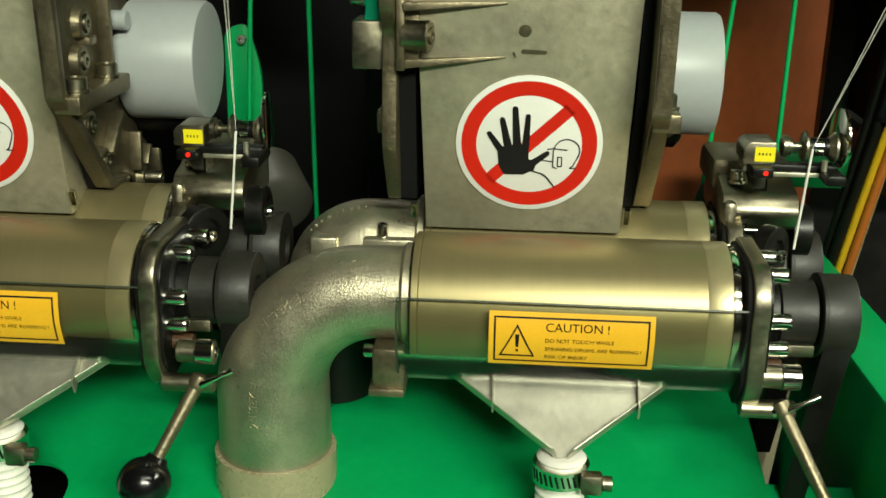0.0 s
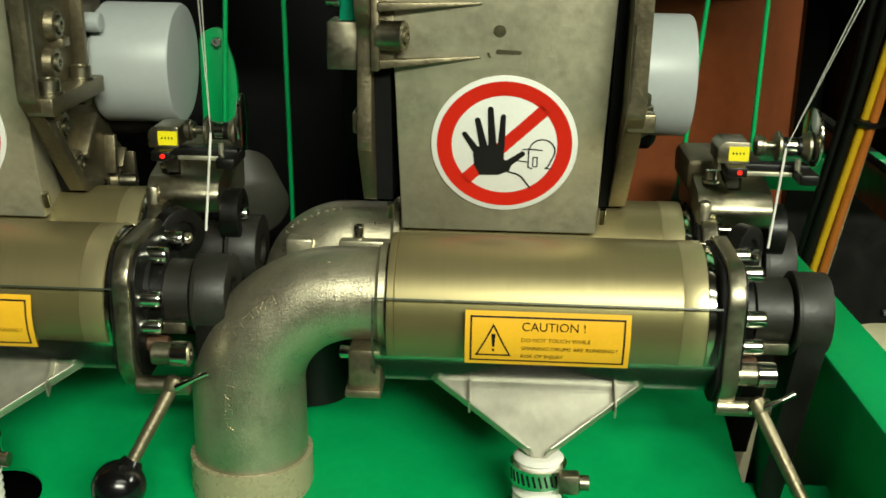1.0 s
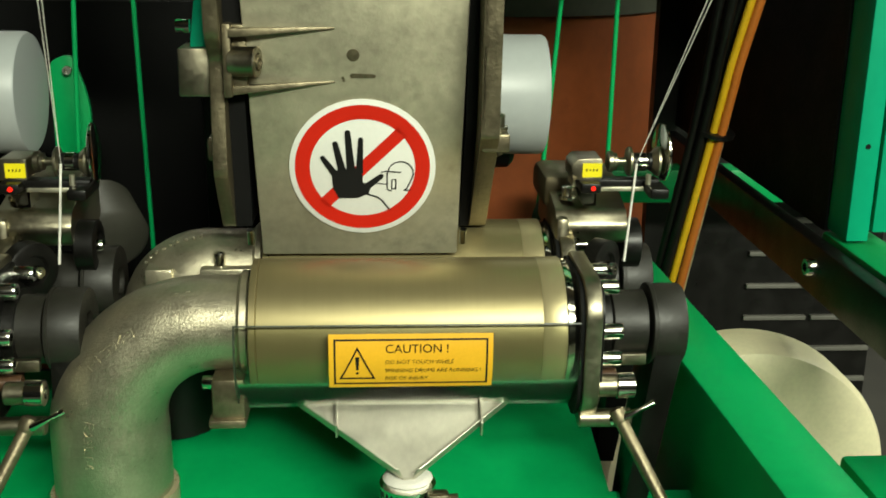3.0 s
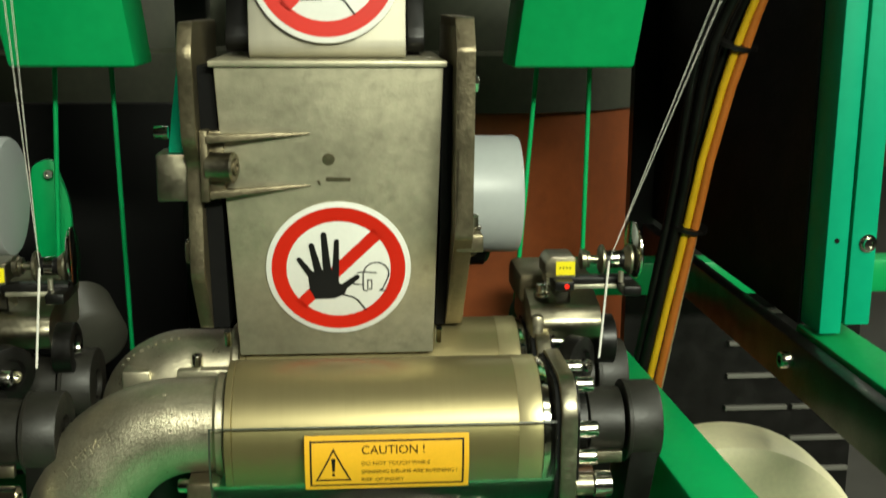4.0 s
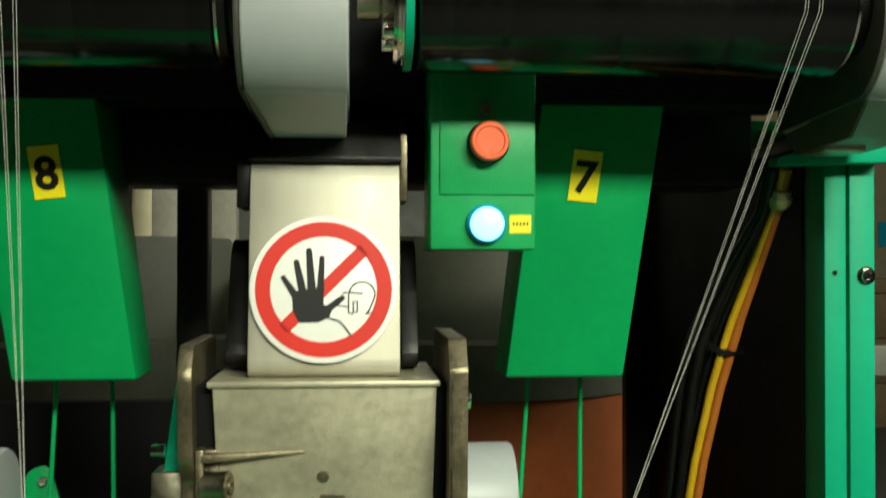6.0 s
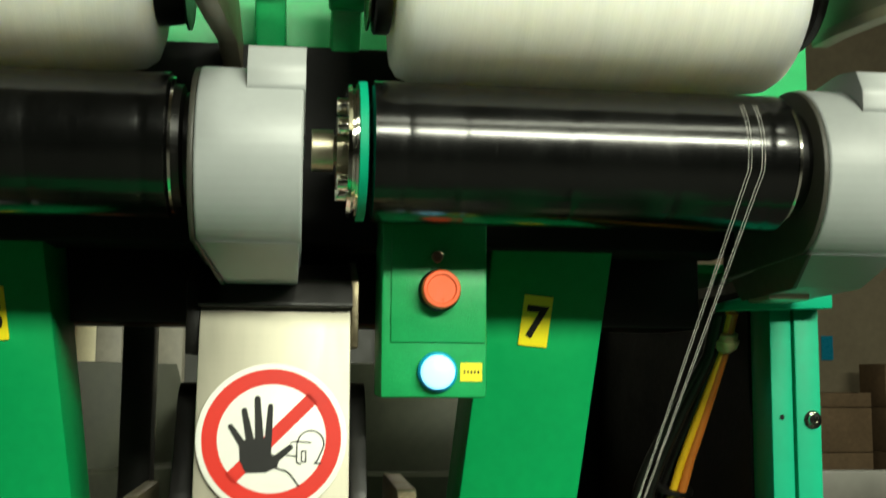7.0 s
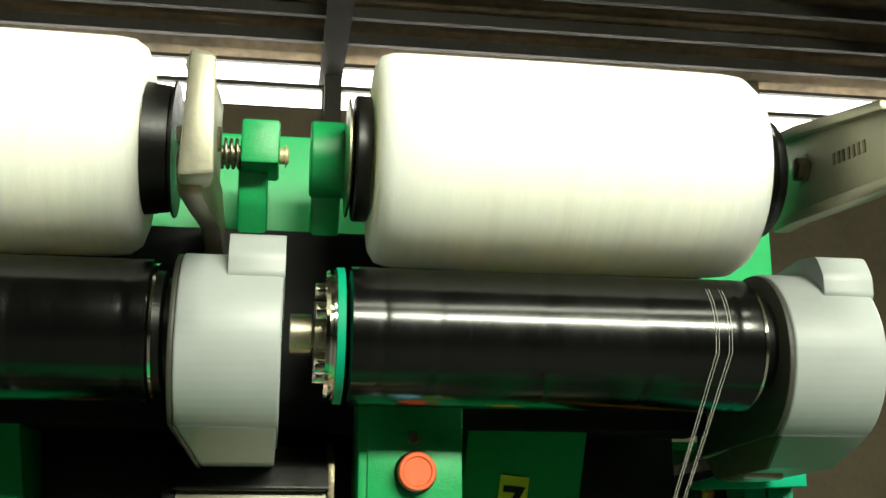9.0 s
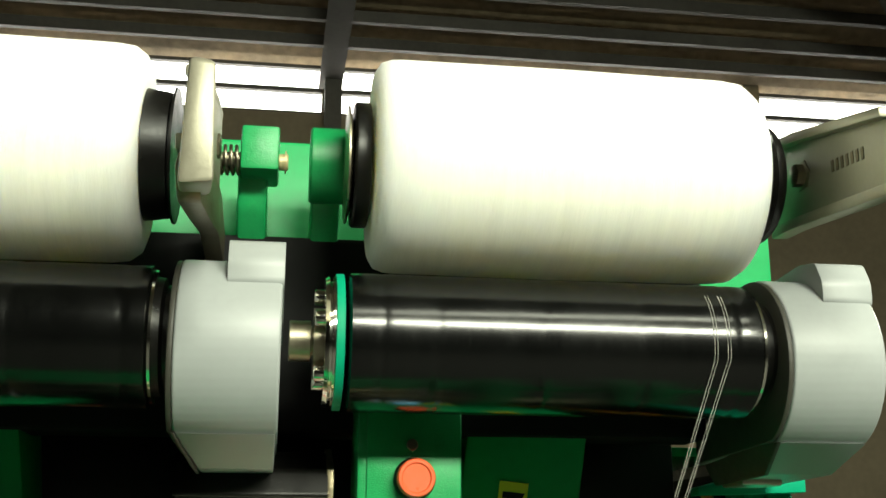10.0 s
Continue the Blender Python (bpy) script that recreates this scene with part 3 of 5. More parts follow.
# ---- suction elbows ----
def elbow(cy, xd, r0, r1, zend, label, lugs):
    e = thing("suction_elbow", (xd, cy, zend), label, "pipe", "suction elbows")
    q = 0.072
    path = [Vector((-0.0745, cy, 1.2055)), Vector((-0.085, cy, 1.2055))]
    cx, cz = xd + q, 1.2055 - q
    for k in range(25):
        a = radians(90 + 90 * k / 24)
        path.append(Vector((cx + q * math.cos(a), cy, cz + q * math.sin(a))))
    path += [Vector((xd, cy, zend + 0.02)), Vector((xd, cy, zend))]
    n = len(path)
    rad = [r0 + (r1 - r0) * min(1, max(0, (k - 2) / (n - 4))) for k in range(n)]
    b = tube(bmesh.new(), path, rad, 56)
    part("bend", b, M_elbow, e)
    b = lathe(bmesh.new(), (-0.0748, cy, 1.2055), (-1, cy, 1.2055), [(0, r0 + 0.003), (0.004, r0 + 0.0032), (0.006, r0 + 0.001)], 56)
    part("socket_rim", b, M_elbow, e)
    # raised cast numbers that follow the bend
    reach = [0.0]
    for u, v in zip(path, path[1:]):
        reach.append(reach[-1] + (v - u).length)

    def cast_text(text, start, size, out):
        def on_bend(co):
            far = start + co.x
            j = max(k for k in range(n - 1) if reach[k] <= far)
            f = min(1.0, (far - reach[j]) / (reach[j + 1] - reach[j]))
            d = (path[j + 1] - path[j]).normalized()
            nrm = Vector(out)
            nrm = (nrm - d * nrm.dot(d)).normalized()
            across = nrm.cross(d)
            r = rad[j] + (rad[j + 1] - rad[j]) * f
            w = (co.y - size * 0.35) / r
            return path[j].lerp(path[j + 1], f) + (nrm * math.cos(w) + across * math.sin(w)) * (r + (0.0005 if co.z > 0 else -0.0006))
        part("cast_number", letters(text, size, None, on_bend, 0.00015), M_elbow, e, "raised cast number")

    cast_text("E-255.1-1", 0.064, 0.0085, (-0.40, -0.88, 0.35))
    cast_text("E 235.1-6", 0.122, 0.0085, (-0.16, -1.0, 0.0))
    b = bmesh.new()
    for k in range(7):
        a = radians(97 + k * 4.4)
        c = Vector((cx + (q + r0 * 0.9) * math.cos(a), cy - 0.0145, cz + (q + r0 * 0.9) * math.sin(a)))
        box(b, c.x - 0.0012, c.x + 0.0012 + 0.0006 * (k % 2), c.y - 0.002, c.y + 0.002, c.z - 0.0015, c.z + 0.0001, 0.0003, 1)
    part("casting_mark", b, M_elbow, e, "raised casting marks", kind="stuff")
    b = lathe(bmesh.new(), (xd, cy, zend + 0.004), (xd, cy, 0), [(0, r1 + 0.0008), (0, r1 + 0.0035), (zend - 1.0, r1 + 0.0035), (zend - 1.0, r1)], 56)
    part("sleeve", b, M_hosecol, e, "amber translucent hose sleeve")
    if lugs:
        b = box(bmesh.new(), -0.118, -0.1, cy - 0.04, cy - 0.018, 1.2055, 1.227, 0.002)
        part("lug", b, M_elbow, e)
        b = cap_screw(bmesh.new(), (-0.094, cy - 0.03, 1.214), (-0.094, cy - 0.03, 1.236), 0.0035)
        part("lug_screw", b, M_chrome, e, "bright screw")
        b = box(bmesh.new(), -0.1, -0.078, cy - 0.042, cy - 0.02, 1.21, 1.22, 0.002)
        part("lug", b, M_elbow, e)
    return e



def rear_bend():
    e = thing("suction_elbow", (-0.12, 0.1, 1.17), "cast aluminium suction elbow on the rear drum", "pipe", "suction elbows")
    cy, xd, q, z = 0.06, -0.147, 0.034, 1.2065
    path = [Vector((-0.0745, cy, z)), Vector((-0.095, cy, z))]
    for k in range(17):
        t = radians(90 + 90 * k / 16)
        path.append(Vector((xd + q + q * math.cos(t), cy, z - q + q * math.sin(t))))
    path += [Vector((xd, cy, 1.155))]
    b = tube(bmesh.new(), path, [0.0325 + 0.0022 * min(1, k / 12) for k in range(len(path))], 48)
    part("bend", b, M_elbow, e)
    b = lathe(bmesh.new(), (xd, cy, 1.176), (xd, cy, 0), [(0, 0.0352), (0, 0.0372), (0.003, 0.0375), (0.006, 0.0372)], 48)
    part("clamp_ring", b, M_chrome, e, "bright clamp ring")
    # pipe end coloured black, for the shadow on the pan below the elbow
    b = lathe(bmesh.new(), (xd, cy, 1.168), (xd, cy, 0), [(0, 0.0300), (0, 0.0325), (0.085, 0.0325), (0.085, 0.0300)], 40)
    part("hose", b, M_black, e, "black pipe end standing for the shadow below the elbow")
    b = lathe(bmesh.new(), (-0.0748, cy, z), (-1, cy, z), [(0, 0.0365), (0.004, 0.0367), (0.006, 0.0345)], 48)
    part("socket_rim", b, M_elbow, e)
    b = bmesh.new()
    for k in range(9):
        a = radians(96 + k * 5)
        c = Vector((xd + q + (q + 0.0346) * math.cos(a), 0.048, z - q + (q + 0.0327) * math.sin(a)))
        box(b, c.x, c.x + 0.0016 + 0.0006 * (k % 3), 0.046, 0.0505, c.z - 0.002, c.z - 0.0001, 0.0003, 1)
    part("casting_mark", b, M_elbow, e, "raised casting marks", kind="stuff")
    for x0, x1, y0, y1, z0, z1 in ((-0.158, -0.138, 0.026, 0.05, 1.2, 1.219), (-0.118, -0.08, 0.022, 0.045, 1.205, 1.2205)):
        b = box(bmesh.new(), x0, x1, y0, y1, z0, z1, 0.002)
        part("lug", b, M_elbow, e)
    b = cap_screw(bmesh.new(), (-0.104, 0.03, 1.2205), (-0.104, 0.03, 1.2305), 0.0042)
    part("lug_screw", b, M_chrome, e, "bright screw")
    return e


elbow_front = elbow(-0.045, -0.172, 0.0315, 0.0395, 1.081, "cast aluminium suction elbow with amber hose sleeve", False)
elbow_rear = rear_bend()


def foot():
    f = thing("bearing_foot", (-0.088, -0.06, 1.1455), "cast metal bearing foot below the elbow flange", "bracket", "bearing feet")
    b = box(bmesh.new(), -0.0985, -0.0765, -0.078, -0.03, 1.1475, 1.178, 0.003)
    box(b, -0.1005, -0.0765, -0.081, -0.03, 1.1445, 1.1505, 0.0015)
    part("body", b, M_cast, f)
    b = cap_screw(bmesh.new(), (-0.0985, -0.066, 1.1715), (-0.105, -0.066, 1.1715), 0.0045)
    part("screw", b, M_chrome, f)
    b = box(bmesh.new(), -0.092, -0.077, -0.045, 0.02, 1.176, 1.187, 0.002)
    part("arm", b, M_cast, f)
    return f


bearing_foot = foot()


# ---- collecting funnel ----
def funnel():
    f = thing("funnel", (0.03, -0.04, 1.05), "stainless sheet collecting funnel with clamped white hose", "funnel", "collecting funnels")
    ax, ay, za = 0.0287, -0.1, 1.117
    ty, tz, x0, x1 = -0.058, 1.157, -0.052, 0.105

    def sheet_at(u, v, lift=0.0):
        """u across, v from the tip (0) to the rear rim (1)."""
        w0, w1 = ax - 0.004 + (x0 - ax + 0.004) * v, ax + 0.004 + (x1 - ax - 0.004) * v
        return Vector((w0 + (w1 - w0) * u, ay + (ty - ay) * v, za + (tz - za) * v + lift))
    b = hull(bmesh.new(), [sheet_at(u, v, -0.0012) for u, v in ((0, 0), (1, 0), (1, 1), (0, 1))], [sheet_at(u, v) for u, v in ((0, 0), (1, 0), (1, 1), (0, 1))])
    part("sheet", b, M_sheet, f)
    for u, s in ((0.0, -1), (1.0, 1)):
        p, q = sheet_at(u, 0), sheet_at(u, 1)
        o = Vector((0.0012 * s, 0, 0))
        b = hull(bmesh.new(), [p - o, p + o, q + o, q - o], [v + Vector((0.003 * s, -0.001, 0.007)) for v in (p - o, p + o, q + o, q - o)], 0.0003)
        part("folded_edge", b, M_sheet, f)
    for gx, gv in ((-0.0185, 0.62), (0.0775, 0.62)):
        c = Vector((gx, ay + (ty - ay) * gv, za + (tz - za) * gv))
        b = prism(bmesh.new(), [(c.y - 0.004, c.z - 0.006), (c.y + 0.014, c.z + 0.012), (c.y + 0.008, c.z + 0.016), (c.y - 0.0075, c.z + 0.004)], "x", gx, gx + 0.0013)
        part("gusset", b, M_sheet, f)
        rings = [(0, 0.0125)]
    for k in range(13):
        rings += [(0.0005 + k * 0.006, 0.0145), (0.0025 + k * 0.006, 0.0165), (0.0045 + k * 0.006, 0.0145)]
    b = lathe(bmesh.new(), (ax, ay + 0.008, za - 0.001), (ax, ay + 0.008, 0), rings, 36)
    part("hose", b, M_white, f, "white corrugated plastic hose")
    b = lathe(bmesh.new(), (ax, ay + 0.008, za - 0.007), (ax, ay + 0.008, 0), [(0, 0.0168), (0, 0.0186), (0.0125, 0.0186), (0.0125, 0.0168)], 40)
    cl = part("hose_clamp", b, M_chrome, f, "perforated steel worm clamp")
    b = box(bmesh.new(), ax + 0.012, ax + 0.026, ay - 0.013, ay - 0.003, za - 0.020, za - 0.006, 0.002)
    rod(b, (ax + 0.026, ay - 0.008, za - 0.013), (ax + 0.032, ay - 0.008, za - 0.013), 0.005, 12)
    part("clamp_screw", b, M_steel, cl)
    b = bmesh.new()
    for k in range(11):
        a = radians(200 + k * 12)
        m = Matrix.Translation((ax + 0.0187 * math.cos(a), ay + 0.008 + 0.0187 * math.sin(a), za - 0.013)) @ Matrix.Rotation(a, 4, "Z") @ Matrix.Rotation(radians(15), 4, "X")
        t = bmesh.new()
        box(t, -0.0002, 0.0002, -0.0007, 0.0007, -0.004, 0.004)
        join(b, t, m)
    part("thread_slot", b, M_dark, cl, "dark slots", kind="stuff")
    return f


collecting_funnel = funnel()

# ---- feed duct ----
TILT = math.atan2(0.042, 0.2065)         # the duct's face leans out towards the aisle


def face_y(z):
    return 0.015 - (z - 1.2335) * 0.042 / 0.2065


def plane_on(cx, cy, cz, lean):
    """Matrix of a sign's plane: x to the right, y up along the face, z out of it."""
    up = Vector((0, -math.sin(lean), math.cos(lean)))
    out = Vector((0, -math.cos(lean), -math.sin(lean)))
    m = Matrix((Vector((1, 0, 0)), up, out)).transposed().to_4x4()
    m.translation = (cx, cy, cz)
    return m


def disc(bm, m, r, lift, n=72, r_in=0.0):
    o = [bm.verts.new(m @ Vector((r * math.cos(2 * math.pi * k / n), r * math.sin(2 * math.pi * k / n), lift))) for k in range(n)]
    if not r_in:
        bm.faces.new(o)
        return bm
    i = [bm.verts.new(m @ Vector((r_in * math.cos(2 * math.pi * k / n), r_in * math.sin(2 * math.pi * k / n), lift))) for k in range(n)]
    for k in range(n):
        bm.faces.new((o[k], o[(k + 1) % n], i[(k + 1) % n], i[k]))
    return bm


def flat(bm, m, pts, lift):
    bm.faces.new([bm.verts.new(m @ Vector((x, y, lift))) for x, y in pts])
    return bm


def capsule(p, q, r0, r1, n=8):
    p, q = Vector(p), Vector(q)
    a = math.atan2(q.y - p.y, q.x - p.x)
    out = []
    for c, r, s in ((p, r0, a + math.pi / 2), (q, r1, a - math.pi / 2)):
        out += [(c.x + r * math.cos(s + math.pi * k / n), c.y + r * math.sin(s + math.pi * k / n)) for k in range(n + 1)]
    return out


def stroke(bm, m, pts, w, lift):
    for p, q in zip(pts, pts[1:]):
        flat(bm, m, capsule(p, q, w / 2, w / 2, 4), lift)
    return bm


def prohibition_sign(m, parent_name="warning_sign"):
    s = thing(parent_name, m.translation, "round red and white prohibition sticker with black symbol", "sign", "prohibition signs")
    b = bmesh.new()
    lathe(b, m @ Vector((0, 0, 0)), m @ Vector((0, 0, 1)), [(0, 0.05), (0.0007, 0.05), (0.0009, 0.0496)], 72)
    part("backing", b, M_signw, s)
    b = disc(bmesh.new(), m, 0.0462, 0.0011, 72, 0.0360)
    flat(b, m, [(-0.0272 - 0.0031, -0.0272 + 0.0031), (-0.0272 + 0.0031, -0.0272 - 0.0031), (0.0272 + 0.0031, 0.0272 - 0.0031), (0.0272 - 0.0031, 0.0272 + 0.0031)], 0.0011)
    part("ring_and_bar", b, M_red, s, "red ring and slash")
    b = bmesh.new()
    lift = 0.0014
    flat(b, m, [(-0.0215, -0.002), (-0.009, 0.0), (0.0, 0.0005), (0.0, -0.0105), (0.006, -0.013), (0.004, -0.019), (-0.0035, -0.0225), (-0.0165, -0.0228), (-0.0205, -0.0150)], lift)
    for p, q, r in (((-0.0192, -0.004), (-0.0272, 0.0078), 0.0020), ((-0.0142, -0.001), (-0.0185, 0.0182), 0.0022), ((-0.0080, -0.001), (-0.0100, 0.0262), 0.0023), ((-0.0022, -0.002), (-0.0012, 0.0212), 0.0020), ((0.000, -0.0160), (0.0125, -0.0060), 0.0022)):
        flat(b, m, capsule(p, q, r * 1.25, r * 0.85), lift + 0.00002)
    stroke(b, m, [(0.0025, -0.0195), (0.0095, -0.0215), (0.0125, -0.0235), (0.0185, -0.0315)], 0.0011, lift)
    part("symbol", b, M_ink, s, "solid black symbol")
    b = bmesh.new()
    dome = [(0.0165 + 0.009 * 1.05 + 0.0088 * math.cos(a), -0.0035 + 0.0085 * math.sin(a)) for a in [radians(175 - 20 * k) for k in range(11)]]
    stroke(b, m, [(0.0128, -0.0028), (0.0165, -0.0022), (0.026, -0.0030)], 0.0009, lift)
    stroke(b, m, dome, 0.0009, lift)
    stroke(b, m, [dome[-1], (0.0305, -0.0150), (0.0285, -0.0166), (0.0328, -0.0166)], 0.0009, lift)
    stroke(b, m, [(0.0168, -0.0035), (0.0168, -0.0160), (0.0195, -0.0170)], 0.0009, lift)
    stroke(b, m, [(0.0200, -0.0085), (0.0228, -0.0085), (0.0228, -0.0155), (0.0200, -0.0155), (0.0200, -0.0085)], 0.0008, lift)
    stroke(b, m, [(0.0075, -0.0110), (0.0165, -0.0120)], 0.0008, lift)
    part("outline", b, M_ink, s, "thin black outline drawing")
    return s


def duct():
    d = thing("feed_duct", (0, 0.03, 1.233), "worn cast metal fibre feed duct with side castings", "duct", "feed ducts")
    zb, zt = 1.2335, 1.44
    yb, yt = face_y(zb), face_y(zt)
    b = hull(bmesh.new(), [(-0.0712, yb, zb), (0.0668, yb, zb), (0.0668, yb + 0.06, zb), (-0.0712, yb + 0.06, zb)],
             [(-0.0775, yt, zt), (0.0700, yt, zt), (0.0700, yt + 0.14, zt), (-0.0775, yt + 0.14, zt)], 0.0012)
    part("front_plate", b, M_plate, d)
    b = box(bmesh.new(), -0.0808, 0.0722, yt - 0.0025, yt + 0.14, zt, zt + 0.004, 0.001)
    part("top_lip", b, M_plate, d)
    # small round plug and scar on the face
    m = plane_on(-0.0055, face_y(1.3785), 1.3785, TILT)
    b = lathe(bmesh.new(), m @ Vector((0, 0, -0.001)), m @ Vector((0, 0, 1)), [(0, 0.0042), (0.0013, 0.0042), (0.0014, 0.0035)], 24)
    part("plug", b, M_cast, d)
    m = plane_on(-0.002, face_y(1.3645), 1.3645, TILT)
    b = bmesh.new()
    flat(b, m, capsule((-0.004, 0.0003), (0.010, 0.0), 0.0016, 0.0013), 0.0004)
    flat(b, m, capsule((-0.0105, -0.001), (-0.0095, -0.0035), 0.0008, 0.0006), 0.0004)
    part("scar", b, M_cast, d, "dull scar on the metal")
    # left bracket with two tapering ribs and a screw boss
    y = face_y(1.375)
    b = box(bmesh.new(), -0.0885, -0.0830, y - 0.012, y + 0.03, 1.352, 1.399, 0.0012)
    box(b, -0.084, -0.074, y - 0.004, y + 0.02, 1.3535, 1.398, 0.001)
    part("bracket", b, M_cast, d)
    for z0, z1 in ((1.3935, 1.396), (1.3555, 1.3605)):
        yy = face_y(z0)
        b = hull(bmesh.new(), [(-0.084, yy + 0.001, z0 - 0.0028), (-0.084, yy - 0.0105, z0 - 0.0028), (-0.084, yy - 0.0105, z0 + 0.0028), (-0.084, yy + 0.001, z0 + 0.0028)],
                 [(-0.0172, yy + 0.001, z1 - 0.0008), (-0.0172, yy - 0.001, z1 - 0.0008), (-0.0172, yy - 0.001, z1 + 0.0008), (-0.0172, yy + 0.001, z1 + 0.0008)], 0.0005)
        part("rib", b, M_cast, d)
    b = lathe(bmesh.new(), (-0.0832, y - 0.0052, 1.3748), (-0.0657, y - 0.009, 1.3748), [(0, 0.0098), (0.013, 0.0098), (0.0165, 0.0102), (0.0175, 0.0092), (0.0175, 0.006), (0.0155, 0.0055)], 32)
    part("screw_boss", b, M_steel, d)
    b = cap_screw(bmesh.new(), (-0.0677, y - 0.0088, 1.3748), (-0.0646, y - 0.0095, 1.3748), 0.005)
    part("boss_screw", b, M_cast, d)
    b = box(bmesh.new(), -0.119, -0.0985, -0.0125, 0.02, 1.3505, 1.382, 0.0012)
    part("stop_block", b, M_steel, d, "pale metal block")
    b = prism(bmesh.new(), [(-0.005, 1.382), (0.05, 1.382), (0.05, 1.44), (0.02, 1.41)], "x", -0.112, -0.1, 0.001)
    part("cover_web", b, M_teal, d, "green painted web")
    # left side casting
    prof = rounded([(-0.02, 1.30), (-0.016, 1.376), (-0.034, 1.392), (-0.040, 1.45), (-0.028, 1.468), (0.09, 1.468), (0.09, 1.30), (0.05, 1.253), (0.016, 1.253)], 0.006)
    b = prism(bmesh.new(), prof, "x", -0.0985, -0.089, 0.0012)
    part("side_casting", b, M_cast, d)
    b = box(bmesh.new(), -0.103, -0.094, -0.012, 0.012, 1.307, 1.323, 0.0025)
    part("casting_lug", b, M_cast, d)
    b = cap_screw(bmesh.new(), (-0.112, 0.0, 1.395), (-0.121, 0.0, 1.395), 0.0045)
    part("side_screw", b, M_chrome, d)
    # right side casting with bosses and ribs
    outer = [(-0.036, 1.328), (-0.040, 1.394), (-0.042, 1.452), (-0.028, 1.472), (0.10, 1.472), (0.125, 1.40), (0.125, 1.30), (0.128, 1.272), (0.158, 1.250), (0.165, 1.216), (0.124, 1.222), (0.107, 1.2395), (0.078, 1.2425), (0.038, 1.2475)]
    b = prism(bmesh.new(), rounded(outer, 0.006), "x", 0.0772, 0.0800, 0.0006)
    rc = part("side_casting", b, M_cast, d)
    lip = [(-0.036, 1.328), (-0.040, 1.394), (-0.042, 1.452), (-0.028, 1.472), (0.09, 1.472), (0.09, 1.465), (-0.024, 1.465), (-0.034, 1.449), (-0.032, 1.395), (-0.028, 1.332), (0.042, 1.2545), (0.078, 1.249), (0.078, 1.2425), (0.038, 1.2475)]
    b = prism(bmesh.new(), rounded(lip, 0.0025), "x", 0.0772, 0.0895, 0.001)
    part("rim", b, M_cast, rc)
    for yy, zz, r in ((0.024, 1.402, 0.0105), (0.022, 1.3713, 0.0105), (0.014, 1.3464, 0.0105), (0.018, 1.3000, 0.0105), (0.040, 1.2680, 0.010), (0.1253, 1.2335, 0.009)):
        b = lathe(bmesh.new(), (0.0798, yy, zz), (1, yy, zz), [(0, r + 0.0015), (0.006, r), (0.0065, r - 0.001), (0.0065, 0.0068), (0.004, 0.0066)], 32)
        part("boss", b, M_cast, rc)
        b = cap_screw(bmesh.new(), (0.0835, yy, zz), (0.0885 if yy < 0.1 else 0.099, yy, zz), 0.0056)
        part("cap_screw", b, M_steel, rc)
    b = box(bmesh.new(), 0.0790, 0.0975, -0.028, 0.072, 1.3165, 1.3290, 0.0015)
    part("lug_bar", b, M_cast, rc)
    for yy in (-0.009, 0.050):
        b = lathe(bmesh.new(), (0.0885, yy, 1.3290), (0.0885, yy, 2), [(0, 0.0095), (0.002, 0.0095), (0.002, 0.0075), (0.0095, 0.0075), (0.0105, 0.006), (0.0105, 0.004), (0.007, 0.0035)], 24)
        lathe(b, (0.0885, yy, 1.3165), (0.0885, yy, 0), [(0, 0.0065), (0.005, 0.0065), (0.006, 0.004)], 6)
        part("lug_bolt", b, M_steel, rc)
    for p in ([(0.0735, 1.3000), (0.0790, 1.2970), (0.0520, 1.2690), (0.0465, 1.2735)], [(0.1075, 1.2750), (0.1130, 1.2750), (0.1110, 1.2440), (0.1050, 1.2440)], [(0.1320, 1.2600), (0.1365, 1.2580), (0.1260, 1.2440), (0.1210, 1.2460)], [(0.1500, 1.2520), (0.1560, 1.2500), (0.1600, 1.2190), (0.1540, 1.2190)], [(0.0600, 1.3300), (0.0660, 1.3300), (0.0660, 1.4650), (0.0600, 1.4650)], [(-0.02, 1.425), (0.1, 1.425), (0.1, 1.43), (-0.02, 1.43)], [(0.0180, 1.3120), (0.0300, 1.3120), (0.0300, 1.3160), (0.0180, 1.3160)], [(0.0200, 1.3560), (0.0340, 1.3560), (0.0340, 1.3620), (0.0200, 1.3620)]):
        b = prism(bmesh.new(), p, "x", 0.0795, 0.0890, 0.001)
        part("rib", b, M_cast, rc)
    b = hex_nut(bmesh.new(), (0.0885, -0.012, 1.4285), (0.0945, -0.012, 1.4285), 0.006)
    part("hex_bolt", b, M_chrome, rc)
    # black plates that stand for the dark gaps between the plate and side castings
    b = prism(bmesh.new(), [(0.040, 1.247), (-0.008, 1.335), (-0.012, 1.44), (0.1, 1.44), (0.1, 1.247)], "x", 0.0700, 0.0772)
    part("infill", b, M_dark, d, "black plate standing for the dark gap beside the casting")
    b = prism(bmesh.new(), [(0.014, 1.255), (-0.02, 1.44), (0.1, 1.44), (0.1, 1.255)], "x", -0.0888, -0.0778)
    part("infill", b, M_dark, d, "black plate standing for the dark gap beside the casting")
    for sx in (-0.079, 0.0705):
        b = cap_screw(bmesh.new(), (sx, 0.012, 1.243), (sx, 0.008, 1.254), 0.0026, False)
        part("dowel", b, M_chrome, d)
    return d


feed_duct = duct()
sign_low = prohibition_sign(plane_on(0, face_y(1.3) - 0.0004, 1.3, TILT))


